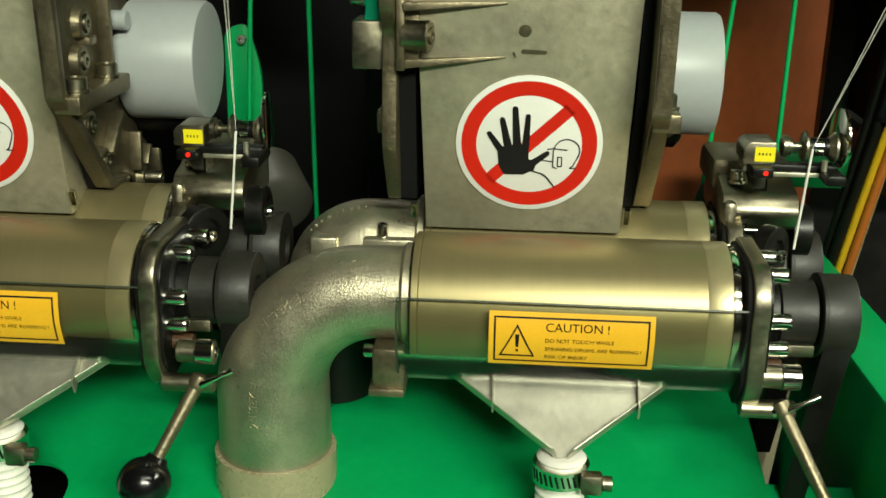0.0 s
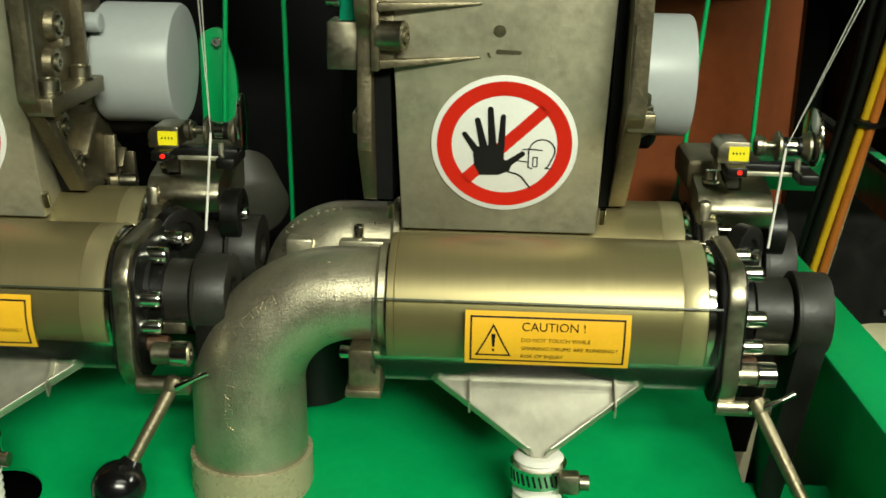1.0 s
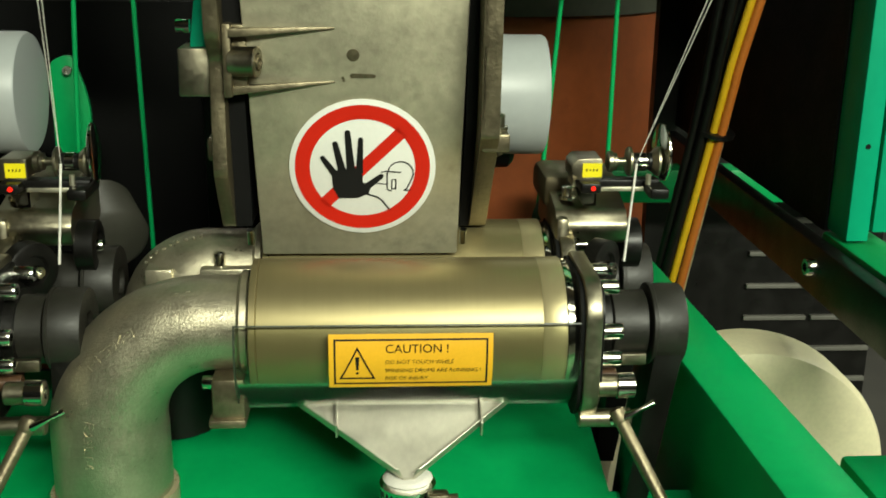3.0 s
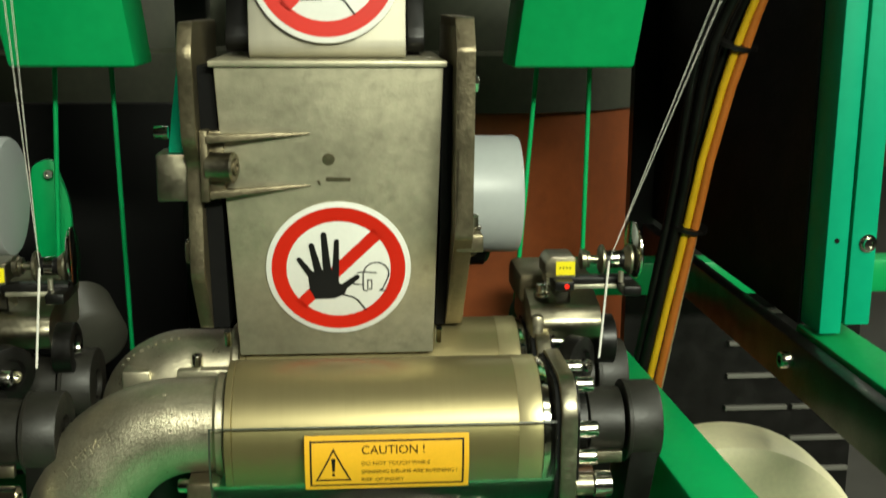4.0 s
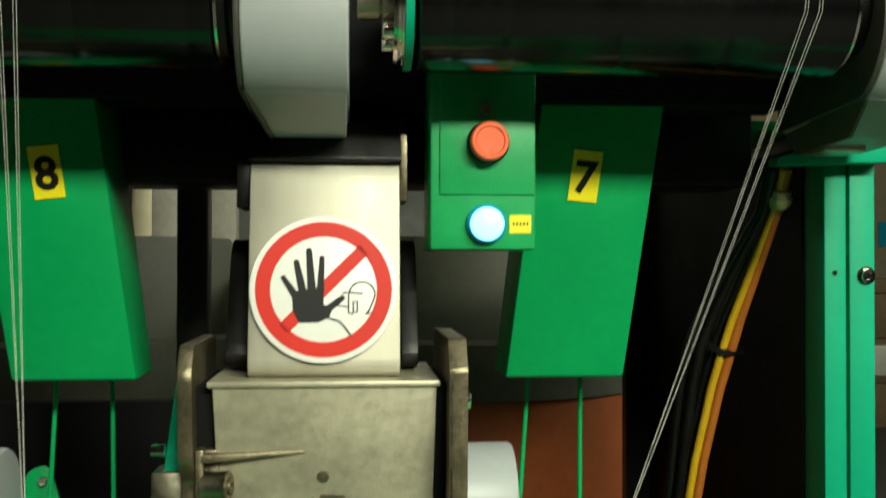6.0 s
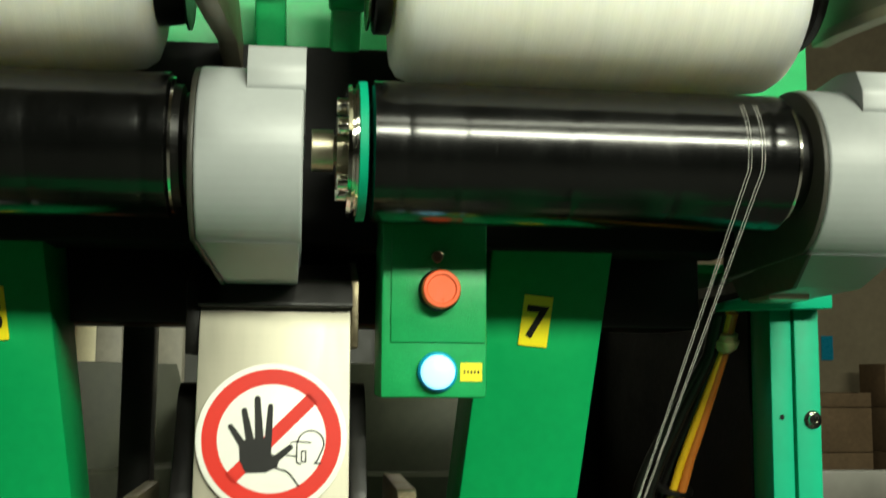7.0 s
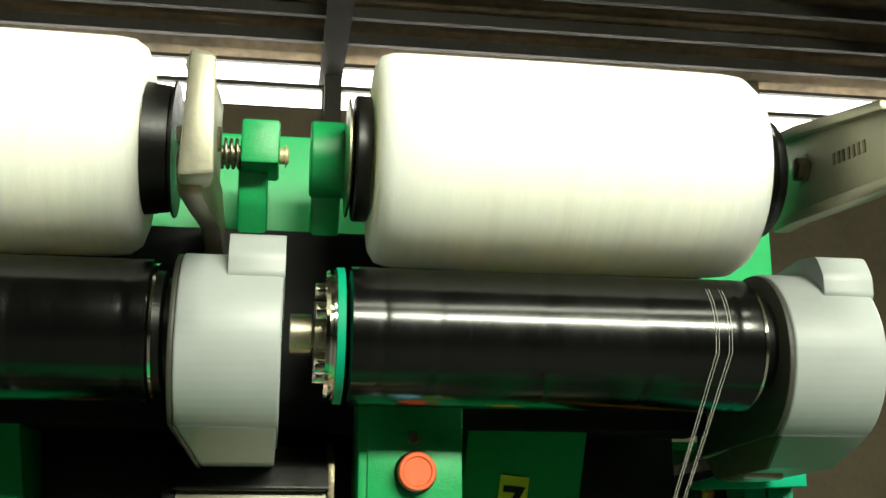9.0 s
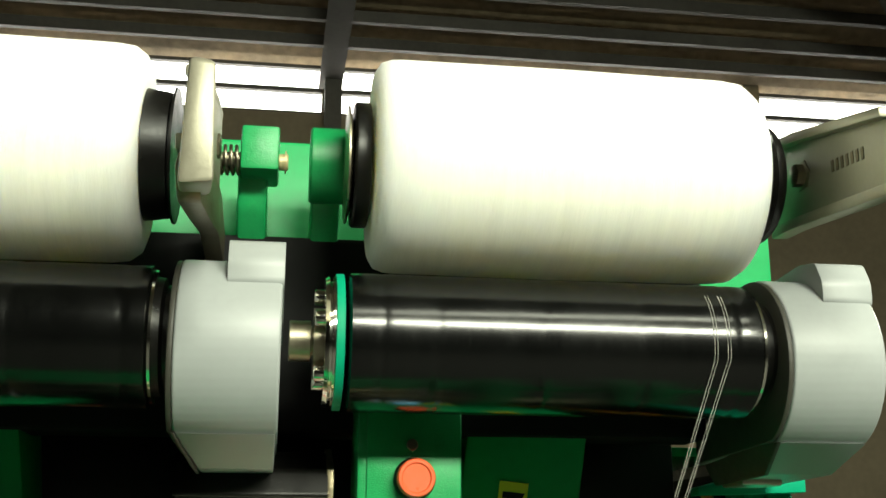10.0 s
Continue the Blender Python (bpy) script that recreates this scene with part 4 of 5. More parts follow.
def chute():
    c = thing("chute", (-0.005, 0.04, 1.444), "brushed stainless curved feed chute above the duct", "chute", "feed chutes")
    x0, x1 = -0.0565, 0.0465
    prof = [(-0.010, 1.444), (-0.004, 1.50), (0.003, 1.555), (0.008, 1.585), (0.022, 1.605), (0.05, 1.618), (0.11, 1.622), (0.11, 1.444)]
    b = prism(bmesh.new(), rounded(prof, 0.012), "x", x0, x1, 0.0015)
    part("chute_sheet", b, M_chute, c)
    # black cap over the chute top, for the shadow the roller casts there
    b = prism(bmesh.new(), rounded([(0.003, 1.592), (0.012, 1.6115), (0.05, 1.6265), (0.115, 1.628), (0.115, 1.600)], 0.004), "x", x0 - 0.001, x1 + 0.001)
    part("shadow_cap", b, M_black, c, "black cap standing for the roller's shadow on the chute top")
    b = prism(bmesh.new(), [(0.01, 1.565), (0.01, 1.612), (0.06, 1.63), (0.06, 1.565)], "x", 0.0468, 0.052, 0.001)
    part("side_strip", b, M_cast, c)
    b = prism(bmesh.new(), [(0.012, 1.56), (0.012, 1.61), (0.06, 1.63), (0.06, 1.56)], "x", -0.066, -0.0568, 0.001)
    part("side_strip", b, M_black, c)
    # dark curved side webs
    for sx in (-0.0605, 0.0495):
        b = prism(bmesh.new(), rounded([(0.03, 1.446), (0.08, 1.54), (0.12, 1.54), (0.12, 1.446)], 0.02), "x", sx - 0.016 if sx < 0 else sx, sx if sx < 0 else sx + 0.012, 0.001)
        part("side_web", b, M_black, c)
    return c


feed_chute = chute()
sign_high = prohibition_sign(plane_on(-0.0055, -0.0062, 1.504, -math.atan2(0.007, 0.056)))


def housing():
    h = thing("motor_housing", (0.12, 0.129, 1.283), "smooth grey plastic motor housing beside the duct", "motor", "motor housings")
    b = lathe(bmesh.new(), (0.0735, 0.129, 1.33), (1, 0.129, 1.33), [(0, 0.044), (0.009, 0.044), (0.0095, 0.047), (0.066, 0.047), (0.0685, 0.0455), (0.069, 0.043), (0.069, 0.002)], 72)
    part("cap", b, M_grey, h)
    b = rod(bmesh.new(), (0.0735, 0.085, 1.366), (0.094, 0.085, 1.366), 0.0075, 24, bevel=0.001)
    part("cable_gland", b, M_grey, h)
    # black cylinder put in for the shade under the housing
    b = lathe(bmesh.new(), (0.0805, 0.150, 1.305), (1, 0.150, 1.305), [(0, 0.038), (0.036, 0.038), (0.040, 0.034), (0.040, 0.01)], 48)
    part("shade_cylinder", b, M_black, h, "black cylinder standing for the shade under the housing")
    return h


motor_housing = housing()


# ---- yarn sensor and guide ----
def sensor():
    s = thing("yarn_sensor", (0.18, 0.03, 1.28), "yarn break sensor with guide rollers and yellow tag", "sensor", "yarn sensors")
    ay, az = 0.018, 1.3005
    b = prism(bmesh.new(), rounded([(0.147, 1.2885), (0.147, 1.299), (0.151, 1.3035), (0.169, 1.3035), (0.169, 1.2885)], 0.002), "y", 0.012, 0.04, 0.001)
    part("sensor_body", b, M_steel, s)
    b = box(bmesh.new(), 0.1545, 0.1682, 0.0112, 0.0122, 1.2905, 1.3005)
    tag = part("tag", b, M_yellow, s, "yellow tag with unreadable marks")
    for k in range(4):
        b = box(bmesh.new(), 0.1570 + k * 0.0024, 0.1578 + k * 0.0024, 0.0108, 0.0112, 1.2950, 1.2966)
        part("mark", b, M_ink, tag)
    q = (1, ay, az)
    b = lathe(bmesh.new(), (0.1725, ay, az), q, [(0, 0.005), (0.001, 0.0075), (0.004, 0.0075), (0.005, 0.006), (0.007, 0.006), (0.0075, 0.0028), (0.0145, 0.0028)], 28)
    part("adjuster", b, M_steel, s)
    b = lathe(bmesh.new(), (0.187, ay, az), q, [(0, 0.009), (0.001, 0.0105), (0.0025, 0.0105), (0.0042, 0.0072)], 36)
    part("guide_flange", b, M_steel, s)
    b = lathe(bmesh.new(), (0.1912, ay, az), q, [(0, 0.0062), (0.0035, 0.0062), (0.0036, 0.0052), (0.0105, 0.0052), (0.0107, 0.0062), (0.013, 0.0064)], 30)
    part("guide_sleeve", b, M_black, s, "black ceramic sleeve")
    b = lathe(bmesh.new(), (0.1945, ay, az), q, [(0, 0.0064), (0.006, 0.0064)], 24)
    part("bright_collar", b, M_chrome, s)
    b = lathe(bmesh.new(), (0.2042, ay, az), q, [(0, 0.0068), (0.004, 0.0105), (0.0055, 0.0105), (0.0062, 0.009)], 36)
    part("guide_flange", b, M_steel, s)
    b = lathe(bmesh.new(), (0.2105, ay + 0.003, az + 0.006), (1, ay + 0.05, az + 0.03), [(0, 0.006), (0.001, 0.0195), (0.0018, 0.0205), (0.003, 0.0205), (0.0038, 0.0195), (0.004, 0.006)], 56)
    part("guide_disc", b, M_chrome, s, "polished steel disc")
    b = box(bmesh.new(), 0.152, 0.2105, 0.012, 0.024, 1.2825, 1.2885, 0.001)
    box(b, 0.152, 0.166, 0.0, 0.03, 1.2815, 1.2885, 0.001)
    box(b, 0.1995, 0.2125, -0.008, 0.03, 1.279, 1.2865, 0.0015)
    part("sensor_fork", b, M_black, s)
    b = rod(bmesh.new(), (0.1605, -0.0008, 1.2852), (0.1605, 0.002, 1.2852), 0.0017, 12)
    part("indicator", b, M_led, s, "lit red indicator")
    b = box(bmesh.new(), 0.168, 0.199, 0.0105, 0.0125, 1.2805, 1.2835, 0.0004)
    rod(b, (0.2005, 0.006, 1.2865), (0.2005, 0.006, 1.294), 0.002, 10)
    part("scale_strip", b, M_stain, s)
    b = prism(bmesh.new(), [(0.1495, 1.2905), (0.1515, 1.2905), (0.1515, 1.2842), (0.152, 1.2832), (0.1655, 1.2832), (0.1655, 1.269), (0.158, 1.269), (0.158, 1.2675), (0.167, 1.2675), (0.167, 1.2815), (0.1495, 1.2815)], "y", 0.02, 0.04)
    part("z_bracket", b, M_stain, s, "bent stainless bracket")
    return s


yarn_sensor = sensor()


def nip_block():
    n = thing("nip_block", (0.165, 0.05, 1.2), "satin steel guide block with black nip wheels", "guide block", "guide blocks")
    b = prism(bmesh.new(), rounded([(0.028, 1.236), (0.022, 1.2505), (0.03, 1.262), (0.06, 1.269), (0.11, 1.269), (0.11, 1.236)], 0.005), "x", 0.1395, 0.192, 0.002)
    part("block", b, M_steel, n)
    b = box(bmesh.new(), 0.139, 0.149, 0.02, 0.05, 1.2, 1.258, 0.004)
    part("cheek", b, M_steel, n)
    b = box(bmesh.new(), 0.135, 0.192, 0.06, 0.12, 1.255, 1.28, 0.006)
    part("rear_body", b, M_cast, n)
    b = lathe(bmesh.new(), (0.1505, 0.045, 1.2665), (0.1505, 0.043, 2), [(0, 0.0065), (0.002, 0.0065), (0.002, 0.0045), (0.009, 0.0045), (0.0095, 0.0035)], 20)
    part("cap_screw", b, M_chrome, n)
    for x, y, z, r, w in ((0.163, 0.004, 1.2285, 0.0195, 0.012), (0.1905, 0.045, 1.232, 0.019, 0.014)):
        b = lathe(bmesh.new(), (x, y, z), (x + 0.6, y - 0.5 if x < 0.18 else y, z), [(0, r - 0.002), (0.001, r), (w, r), (w + 0.001, r - 0.002), (w + 0.001, 0.011), (w - 0.002, 0.0095), (w - 0.002, 0.004)], 40)
        wh = part("nip_wheel", b, M_black, n, "black rubber wheel")
        b = cap_screw(bmesh.new(), (x + (0.0085 if x < 0.18 else 0.012), y - (0.007 if x < 0.18 else 0), z), (x + (0.0145 if x < 0.18 else 0.018), y - (0.0122 if x < 0.18 else 0), z), 0.0045)
        part("wheel_screw", b, M_chrome, wh)
    rings = []
    for k in range(6):
        rings += [(k * 0.011, 0.023), (k * 0.011 + 0.005, 0.0275), (k * 0.011 + 0.0095, 0.0235)]
    b = lathe(bmesh.new(), (0.192, 0.145, 1.205), (0.150, 0.225, 1.236), [(u * 0.8, r * 1.1) for u, r in rings], 40)
    part("flexible_hose", b, M_cheek, n, "ribbed dark grey flexible hose")
    return n


guide_block = nip_block()


# ---- yarn ----
TY, TZ, TR = -0.055, 1.6905, 0.0462      # axis and radius of the take-up rollers


def yarn_line(dx, top, label):
    y = thing("yarn", (0.186 + dx, 0.01, 1.23), label, "yarn", "yarn ends")
    for x1 in (top, top + 0.002, top + 0.009, top + 0.011):
        over = [(x1 + dx, TY - (TR + 0.0004) * math.cos(radians(a)), TZ + (TR + 0.0004) * math.sin(radians(a))) for a in range(-16, 46, 10)]
        b = tube(bmesh.new(), [(0.1925 + dx, 0.011, 1.3005)] + over, 0.00013, 6)
        part("strand", b, M_thread, y)
    b = tube(bmesh.new(), [(0.1925 + dx, 0.0105, 1.3005), (0.1868 + dx, 0.006, 1.23)], 0.0009, 8)
    part("strand", b, M_thread, y)
    return y


yarn_line(0, 0.2925, "fine white yarn running up from the guide rollers")
yarn_line(-DX, 0.205, "fine white yarn running up from the guide rollers")


# ---- splayed green arms with position numbers ----
def arm_panel(sgn, cx, digit, label):
    a = thing("support_arm", (cx, 0.12, 1.437), label, "support arm", "support arms")
    xb0, xb1 = (0.1335, 0.2275) if sgn > 0 else (-0.2435, -0.150)
    lean = 0.098 if sgn > 0 else -0.105
    z0, z1 = 1.432, 1.70
    yf0, yf1 = 0.10, 0.04
    x0, x1 = xb0 + lean * (z1 - z0), xb1 + lean * (z1 - z0)
    b = hull(bmesh.new(), [(xb0, yf0, z0), (xb1, yf0, z0), (xb1, yf0 + 0.07, z0), (xb0, yf0 + 0.07, z0)], [(x0, yf1, z1), (x1, yf1, z1), (x1, yf1 + 0.09, z1), (x0, yf1 + 0.09, z1)], 0.003)
    part("arm_casing", b, M_green, a)
    zc = 1.588
    k = (zc - z0) / (z1 - z0)
    yc = yf0 + (yf1 - yf0) * k
    lx = (0.1895 if sgn > 0 else -0.2085)
    ln = math.atan2(yf0 - yf1, z1 - z0)
    m = plane_on(lx, yc - 0.0008, zc, ln) @ Matrix.Rotation(-math.atan(lean), 4, "Z")
    b = flat(bmesh.new(), m, [(-0.0112, -0.0195), (0.0112, -0.0195), (0.0112, 0.0195), (-0.0112, 0.0195)], 0.0006)
    tag = part("number_label", b, M_yellow, a, "yellow label with black number " + digit)
    b = letters(digit, 0.034, m @ Matrix.Translation((-0.0088, -0.0122, 0.0009)), bold=0.0009)
    part("digit", b, M_ink, tag)
    for rx, tx in ((0.03, -0.012), (0.073, 0.001)):
        r0 = xb0 + rx if sgn > 0 else xb0 + rx - 0.012
        b = rod(bmesh.new(), (r0, 0.165, 1.45), (r0 + tx * 2, 0.185, 1.06), 0.0020, 12)
        rod(b, (r0, 0.165, 1.437), (r0 - 0.0, 0.165, 1.43), 0.004, 12)
        part("pull_rod", b, M_green, a)
    return a


arm_seven = arm_panel(1, 0.18, "7", "splayed green sheet metal arm with yellow number seven")
arm_eight = arm_panel(-1, -0.2, "8", "splayed green sheet metal arm with yellow number eight")
gl = thing("green_lever", (-0.243, 0.2, 1.26), "rounded green sheet metal lever behind the housing", "lever")
b = prism(bmesh.new(), rounded([(-0.262, 1.255), (-0.262, 1.345), (-0.243, 1.352), (-0.23, 1.31), (-0.232, 1.262)], 0.018, 8), "y", 0.2, 0.206, 0.001)
part("blade", b, M_green, gl)
b = cap_screw(bmesh.new(), (-0.246, 0.2, 1.338), (-0.246, 0.194, 1.338), 0.004)
part("screw", b, M_chrome, gl)


# ---- control box ----
def control_box():
    c = thing("control_box", (0.104, 0.02, 1.531), "green textured control box with red and lit blue buttons", "control box")
    yf = -0.004
    b = box(bmesh.new(), 0.0668, 0.1405, yf, 0.06, 1.5310, 1.66, 0.0025)
    part("case", b, M_hammer, c)
    b = box(bmesh.new(), 0.0735, 0.1395, yf - 0.0018, yf, 1.569, 1.655, 0.0006)
    part("cover_plate", b, M_hammer, c)
    x, z = 0.1068, 1.6048
    q = (x, -1, z)
    b = lathe(bmesh.new(), (x, yf - 0.0018, z), q, [(0, 0.0148), (0.003, 0.0145), (0.0045, 0.013)], 40)
    r = part("button_bezel", b, M_black, c)
    b = lathe(bmesh.new(), (x, yf - 0.006, z), q, [(0, 0.0132), (0.008, 0.0132), (0.0092, 0.0122), (0.0092, 0.0104), (0.008, 0.0095), (0.0078, 0.001)], 40)
    part("push_button", b, M_btn_red, r, "red push button")
    x, z = 0.1058, 1.5488
    q = (x, -1, z)
    b = lathe(bmesh.new(), (x, yf, z), q, [(0, 0.0138), (0.003, 0.0138), (0.0042, 0.0125)], 40)
    r = part("button_bezel", b, M_bluerim, c)
    b = lathe(bmesh.new(), (x, yf - 0.004, z), q, [(0, 0.0118), (0.0055, 0.0112), (0.0075, 0.0085), (0.0082, 0.001)], 40)
    part("lit_lens", b, M_blue, r, "glowing pale blue lens")
    b = box(bmesh.new(), 0.1218, 0.137, yf - 0.0007, yf, 1.5425, 1.5552)
    t = part("tag", b, M_yellow, c, "yellow tag with unreadable marks")
    for k in range(5):
        b = box(bmesh.new(), 0.1242 + k * 0.0024, 0.1252 + k * 0.0024, yf - 0.001, yf - 0.0007, 1.5478, 1.5500)
        part("mark", b, M_ink, t)
    b = cap_screw(bmesh.new(), (0.105, yf - 0.0018, 1.628), (0.105, yf - 0.005, 1.628), 0.004)
    part("cover_screw", b, M_steel, c)
    return c


control_box()

# ---- take-up rollers ----


def roller():
    r = thing("take_up_roller", (0.19, TY, TZ - TR), "glossy black rubber covered take-up roller", "roller", "take-up rollers")
    q = (1, TY, TZ)
    rings = [(0, TR - 0.002), (0.001, TR)]
    for u in (0.021, 0.056, 0.126, 0.192, 0.258):
        rings += [(u - 0.006, TR), (u - 0.002, TR - 0.00018), (u, TR - 0.00038), (u + 0.002, TR - 0.00018), (u + 0.006, TR)]
    rings += [(0.272, TR), (0.273, TR - 0.003)]
    b = lathe(bmesh.new(), (0.0545, TY, TZ), q, rings, 96)
    part("roller_sleeve", b, M_roller, r)
    b = lathe(bmesh.new(), (0.0455, TY, TZ), q, [(0, TR - 0.003), (0.0005, TR - 0.001), (0.0055, TR - 0.001), (0.006, TR - 0.004)], 72)
    part("green_ring", b, M_teal, r, "green ring")
    b = lathe(bmesh.new(), (0.0385, TY, TZ), q, [(0, 0.036), (0.0005, 0.0425), (0.003, 0.0435), (0.0035, 0.0405), (0.005, 0.0405), (0.0055, 0.0435), (0.007, 0.0435)], 72)
    part("end_flange", b, M_chrome, r, "polished steel flange")
    for a in (20, 92, 164, 236, 308):
        y, z = TY - 0.03 * math.cos(radians(a)), TZ + 0.03 * math.sin(radians(a))
        b = cap_screw(bmesh.new(), (0.0385, y, z), (0.0325, y, z), 0.0055)
        part("flange_screw", b, M_chrome, r)
    b = lathe(bmesh.new(), (0.0165, TY, TZ), q, [(0, 0.0125), (0.0005, 0.0135), (0.014, 0.0135), (0.0145, 0.010), (0.016, 0.010), (0.016, 0.022), (0.022, 0.022)], 36)
    part("shaft", b, M_steel, r)
    b = lathe(bmesh.new(), (0.3275, TY, TZ), q, [(0, 0.0425), (0.001, 0.0437), (0.0028, 0.0437), (0.0032, 0.040)], 72)
    part("end_ring", b, M_chrome, r, "bright steel ring")
    b = lathe(bmesh.new(), (0.3305, TY, TZ), q, [(0, 0.039), (0.004, 0.0385), (0.006, 0.034), (0.0135, 0.034)], 64)
    part("bearing", b, M_black, r, "black bearing")
    return r


take_up = roller()


def gear_cover():
    c = thing("gear_cover", (0.377, TY, 1.61), "light grey moulded gear cover between the rollers", "cover", "gear covers")
    x0, x1 = 0.3445, 0.4095
    front = [(-0.046 - 0.0605 * math.cos(radians(t)), 1.683 + 0.0605 * math.sin(radians(t))) for t in range(-66, 91, 6)]
    prof = [(0.07, 1.622)] + front + [(0.03, 1.7435), (0.07, 1.70)]
    b = prism(bmesh.new(), prof, "x", x0, x1, 0.0022, 3)
    # lower part, drawn in at one side
    hull(b, [(x0 + 0.013, -0.022, 1.6095), (x1 - 0.002, -0.022, 1.6095), (x1 - 0.002, 0.068, 1.607), (x0 + 0.014, 0.068, 1.607)],
         [(x0 + 0.0012, -0.0735, 1.6275), (x1 - 0.0012, -0.0735, 1.6275), (x1 - 0.0012, 0.068, 1.630), (x0 + 0.0012, 0.068, 1.630)], 0.0015)
    part("shell", b, M_shell, c)
    b = prism(bmesh.new(), [(y * 0.985 - 0.0007, 1.683 + (z - 1.683) * 0.985) for y, z in prof], "x", x0 - 0.0035, x0, 0.0008)
    part("cheek", b, M_cheek, c, "dark grey plastic cheek")
    b = hull(bmesh.new(), [(x0 + 0.0105, -0.024, 1.6085), (x0 + 0.0135, -0.024, 1.6085), (x0 + 0.0135, 0.068, 1.606), (x0 + 0.0105, 0.068, 1.606)],
             [(x0 - 0.0015, -0.0745, 1.6275), (x0 + 0.0015, -0.0745, 1.6275), (x0 + 0.0015, 0.068, 1.630), (x0 - 0.0015, 0.068, 1.630)], 0.0006)
    part("skirt", b, M_cheek, c, "dark grey plastic skirt")
    rim = [(-0.05, 1.70), (-0.0945, 1.7195), (-0.0945, 1.7350), (-0.0865, 1.7495), (-0.062, 1.7535), (0.0, 1.750), (0.02, 1.70)]
    b = prism(bmesh.new(), rounded(rim, 0.004), "x", x0 + 0.030, x1 + 0.0008, 0.0018)
    part("raised_rim", b, M_shell, c)
    b = lathe(bmesh.new(), (x0 - 0.006, TY, TZ), (x0 + 0.002, TY, TZ), [(0, 0.033), (0.006, 0.04), (0.007, 0.04)], 48)
    part("shaft_seal", b, M_black, c)
    b = box(bmesh.new(), x0 + 0.012, x1 - 0.02, 0.02, 0.06, 1.604, 1.616, 0.002)
    part("lower_lip", b, M_stain, c)
    return c


cover_seven = gear_cover()
cover_eight = again(cover_seven)
again(take_up)


# ---- yarn packages ----
PY, PZ, PR = -0.0437, 1.819, 0.0754


def package(x0, x1, label, flare):
    p = thing("yarn_package", ((x0 + x1) / 2, PY, PZ - PR), label, "yarn package", "yarn packages")
    n = x1 - x0
    rings = [(0.004, 0.03), (0.0, 0.052), (0.001, 0.066), (0.005, 0.0725), (0.012, PR - 0.0005), (0.02, PR), (n * 0.5, PR + 0.0004), (n - 0.022, PR - 0.0006), (n - 0.010, PR - 0.002), (n - 0.003, PR - 0.007), (n, 0.060), (n - 0.003, 0.03)]
    b = lathe(bmesh.new(), (x0, PY, PZ), (x1, PY, PZ), rings, 120)
    part("wound_yarn", b, M_yarn, p, "white wound yarn")
    b = lathe(bmesh.new(), (x0 - 0.0005, PY, PZ), (-1, PY, PZ), [(0, 0.040), (0.001, 0.0436), (0.002, 0.0442), (0.0105, 0.0442), (0.012, 0.0428), (0.0125, 0.030)], 64)
    part("hub_disc", b, M_black, p, "black plastic hub")
    b = lathe(bmesh.new(), (x0 - 0.0155, PY, PZ), (-1, PY, PZ), [(-0.003, 0.028), (0, 0.0415), (0.0012, 0.0415), (0.0016, 0.01)], 64)
    part("washer_plate", b, M_steel, p, "thin steel plate")
    rings = [(0, 0.056), (0.006, 0.0535), (0.013, 0.046), (0.0135, 0.044), (0.019, 0.0435), (0.0215, 0.041), (0.022, 0.02)] if flare else [(0, 0.0455), (0.004, 0.0450), (0.0165, 0.0432), (0.0170, 0.0405), (0.0185, 0.0405), (0.0187, 0.0470), (0.0202, 0.0470), (0.0205, 0.02)]
    b = lathe(bmesh.new(), (x1 - 0.001, PY, PZ), (x1 + 1, PY, PZ), rings, 64)
    part("hub_disc", b, M_black, p, "black plastic hub")
    return p


package(0.0685, 0.3405, "full white yarn package resting on the roller", True)
package(-0.36, -0.0835, "full white yarn package resting on the next roller", False)


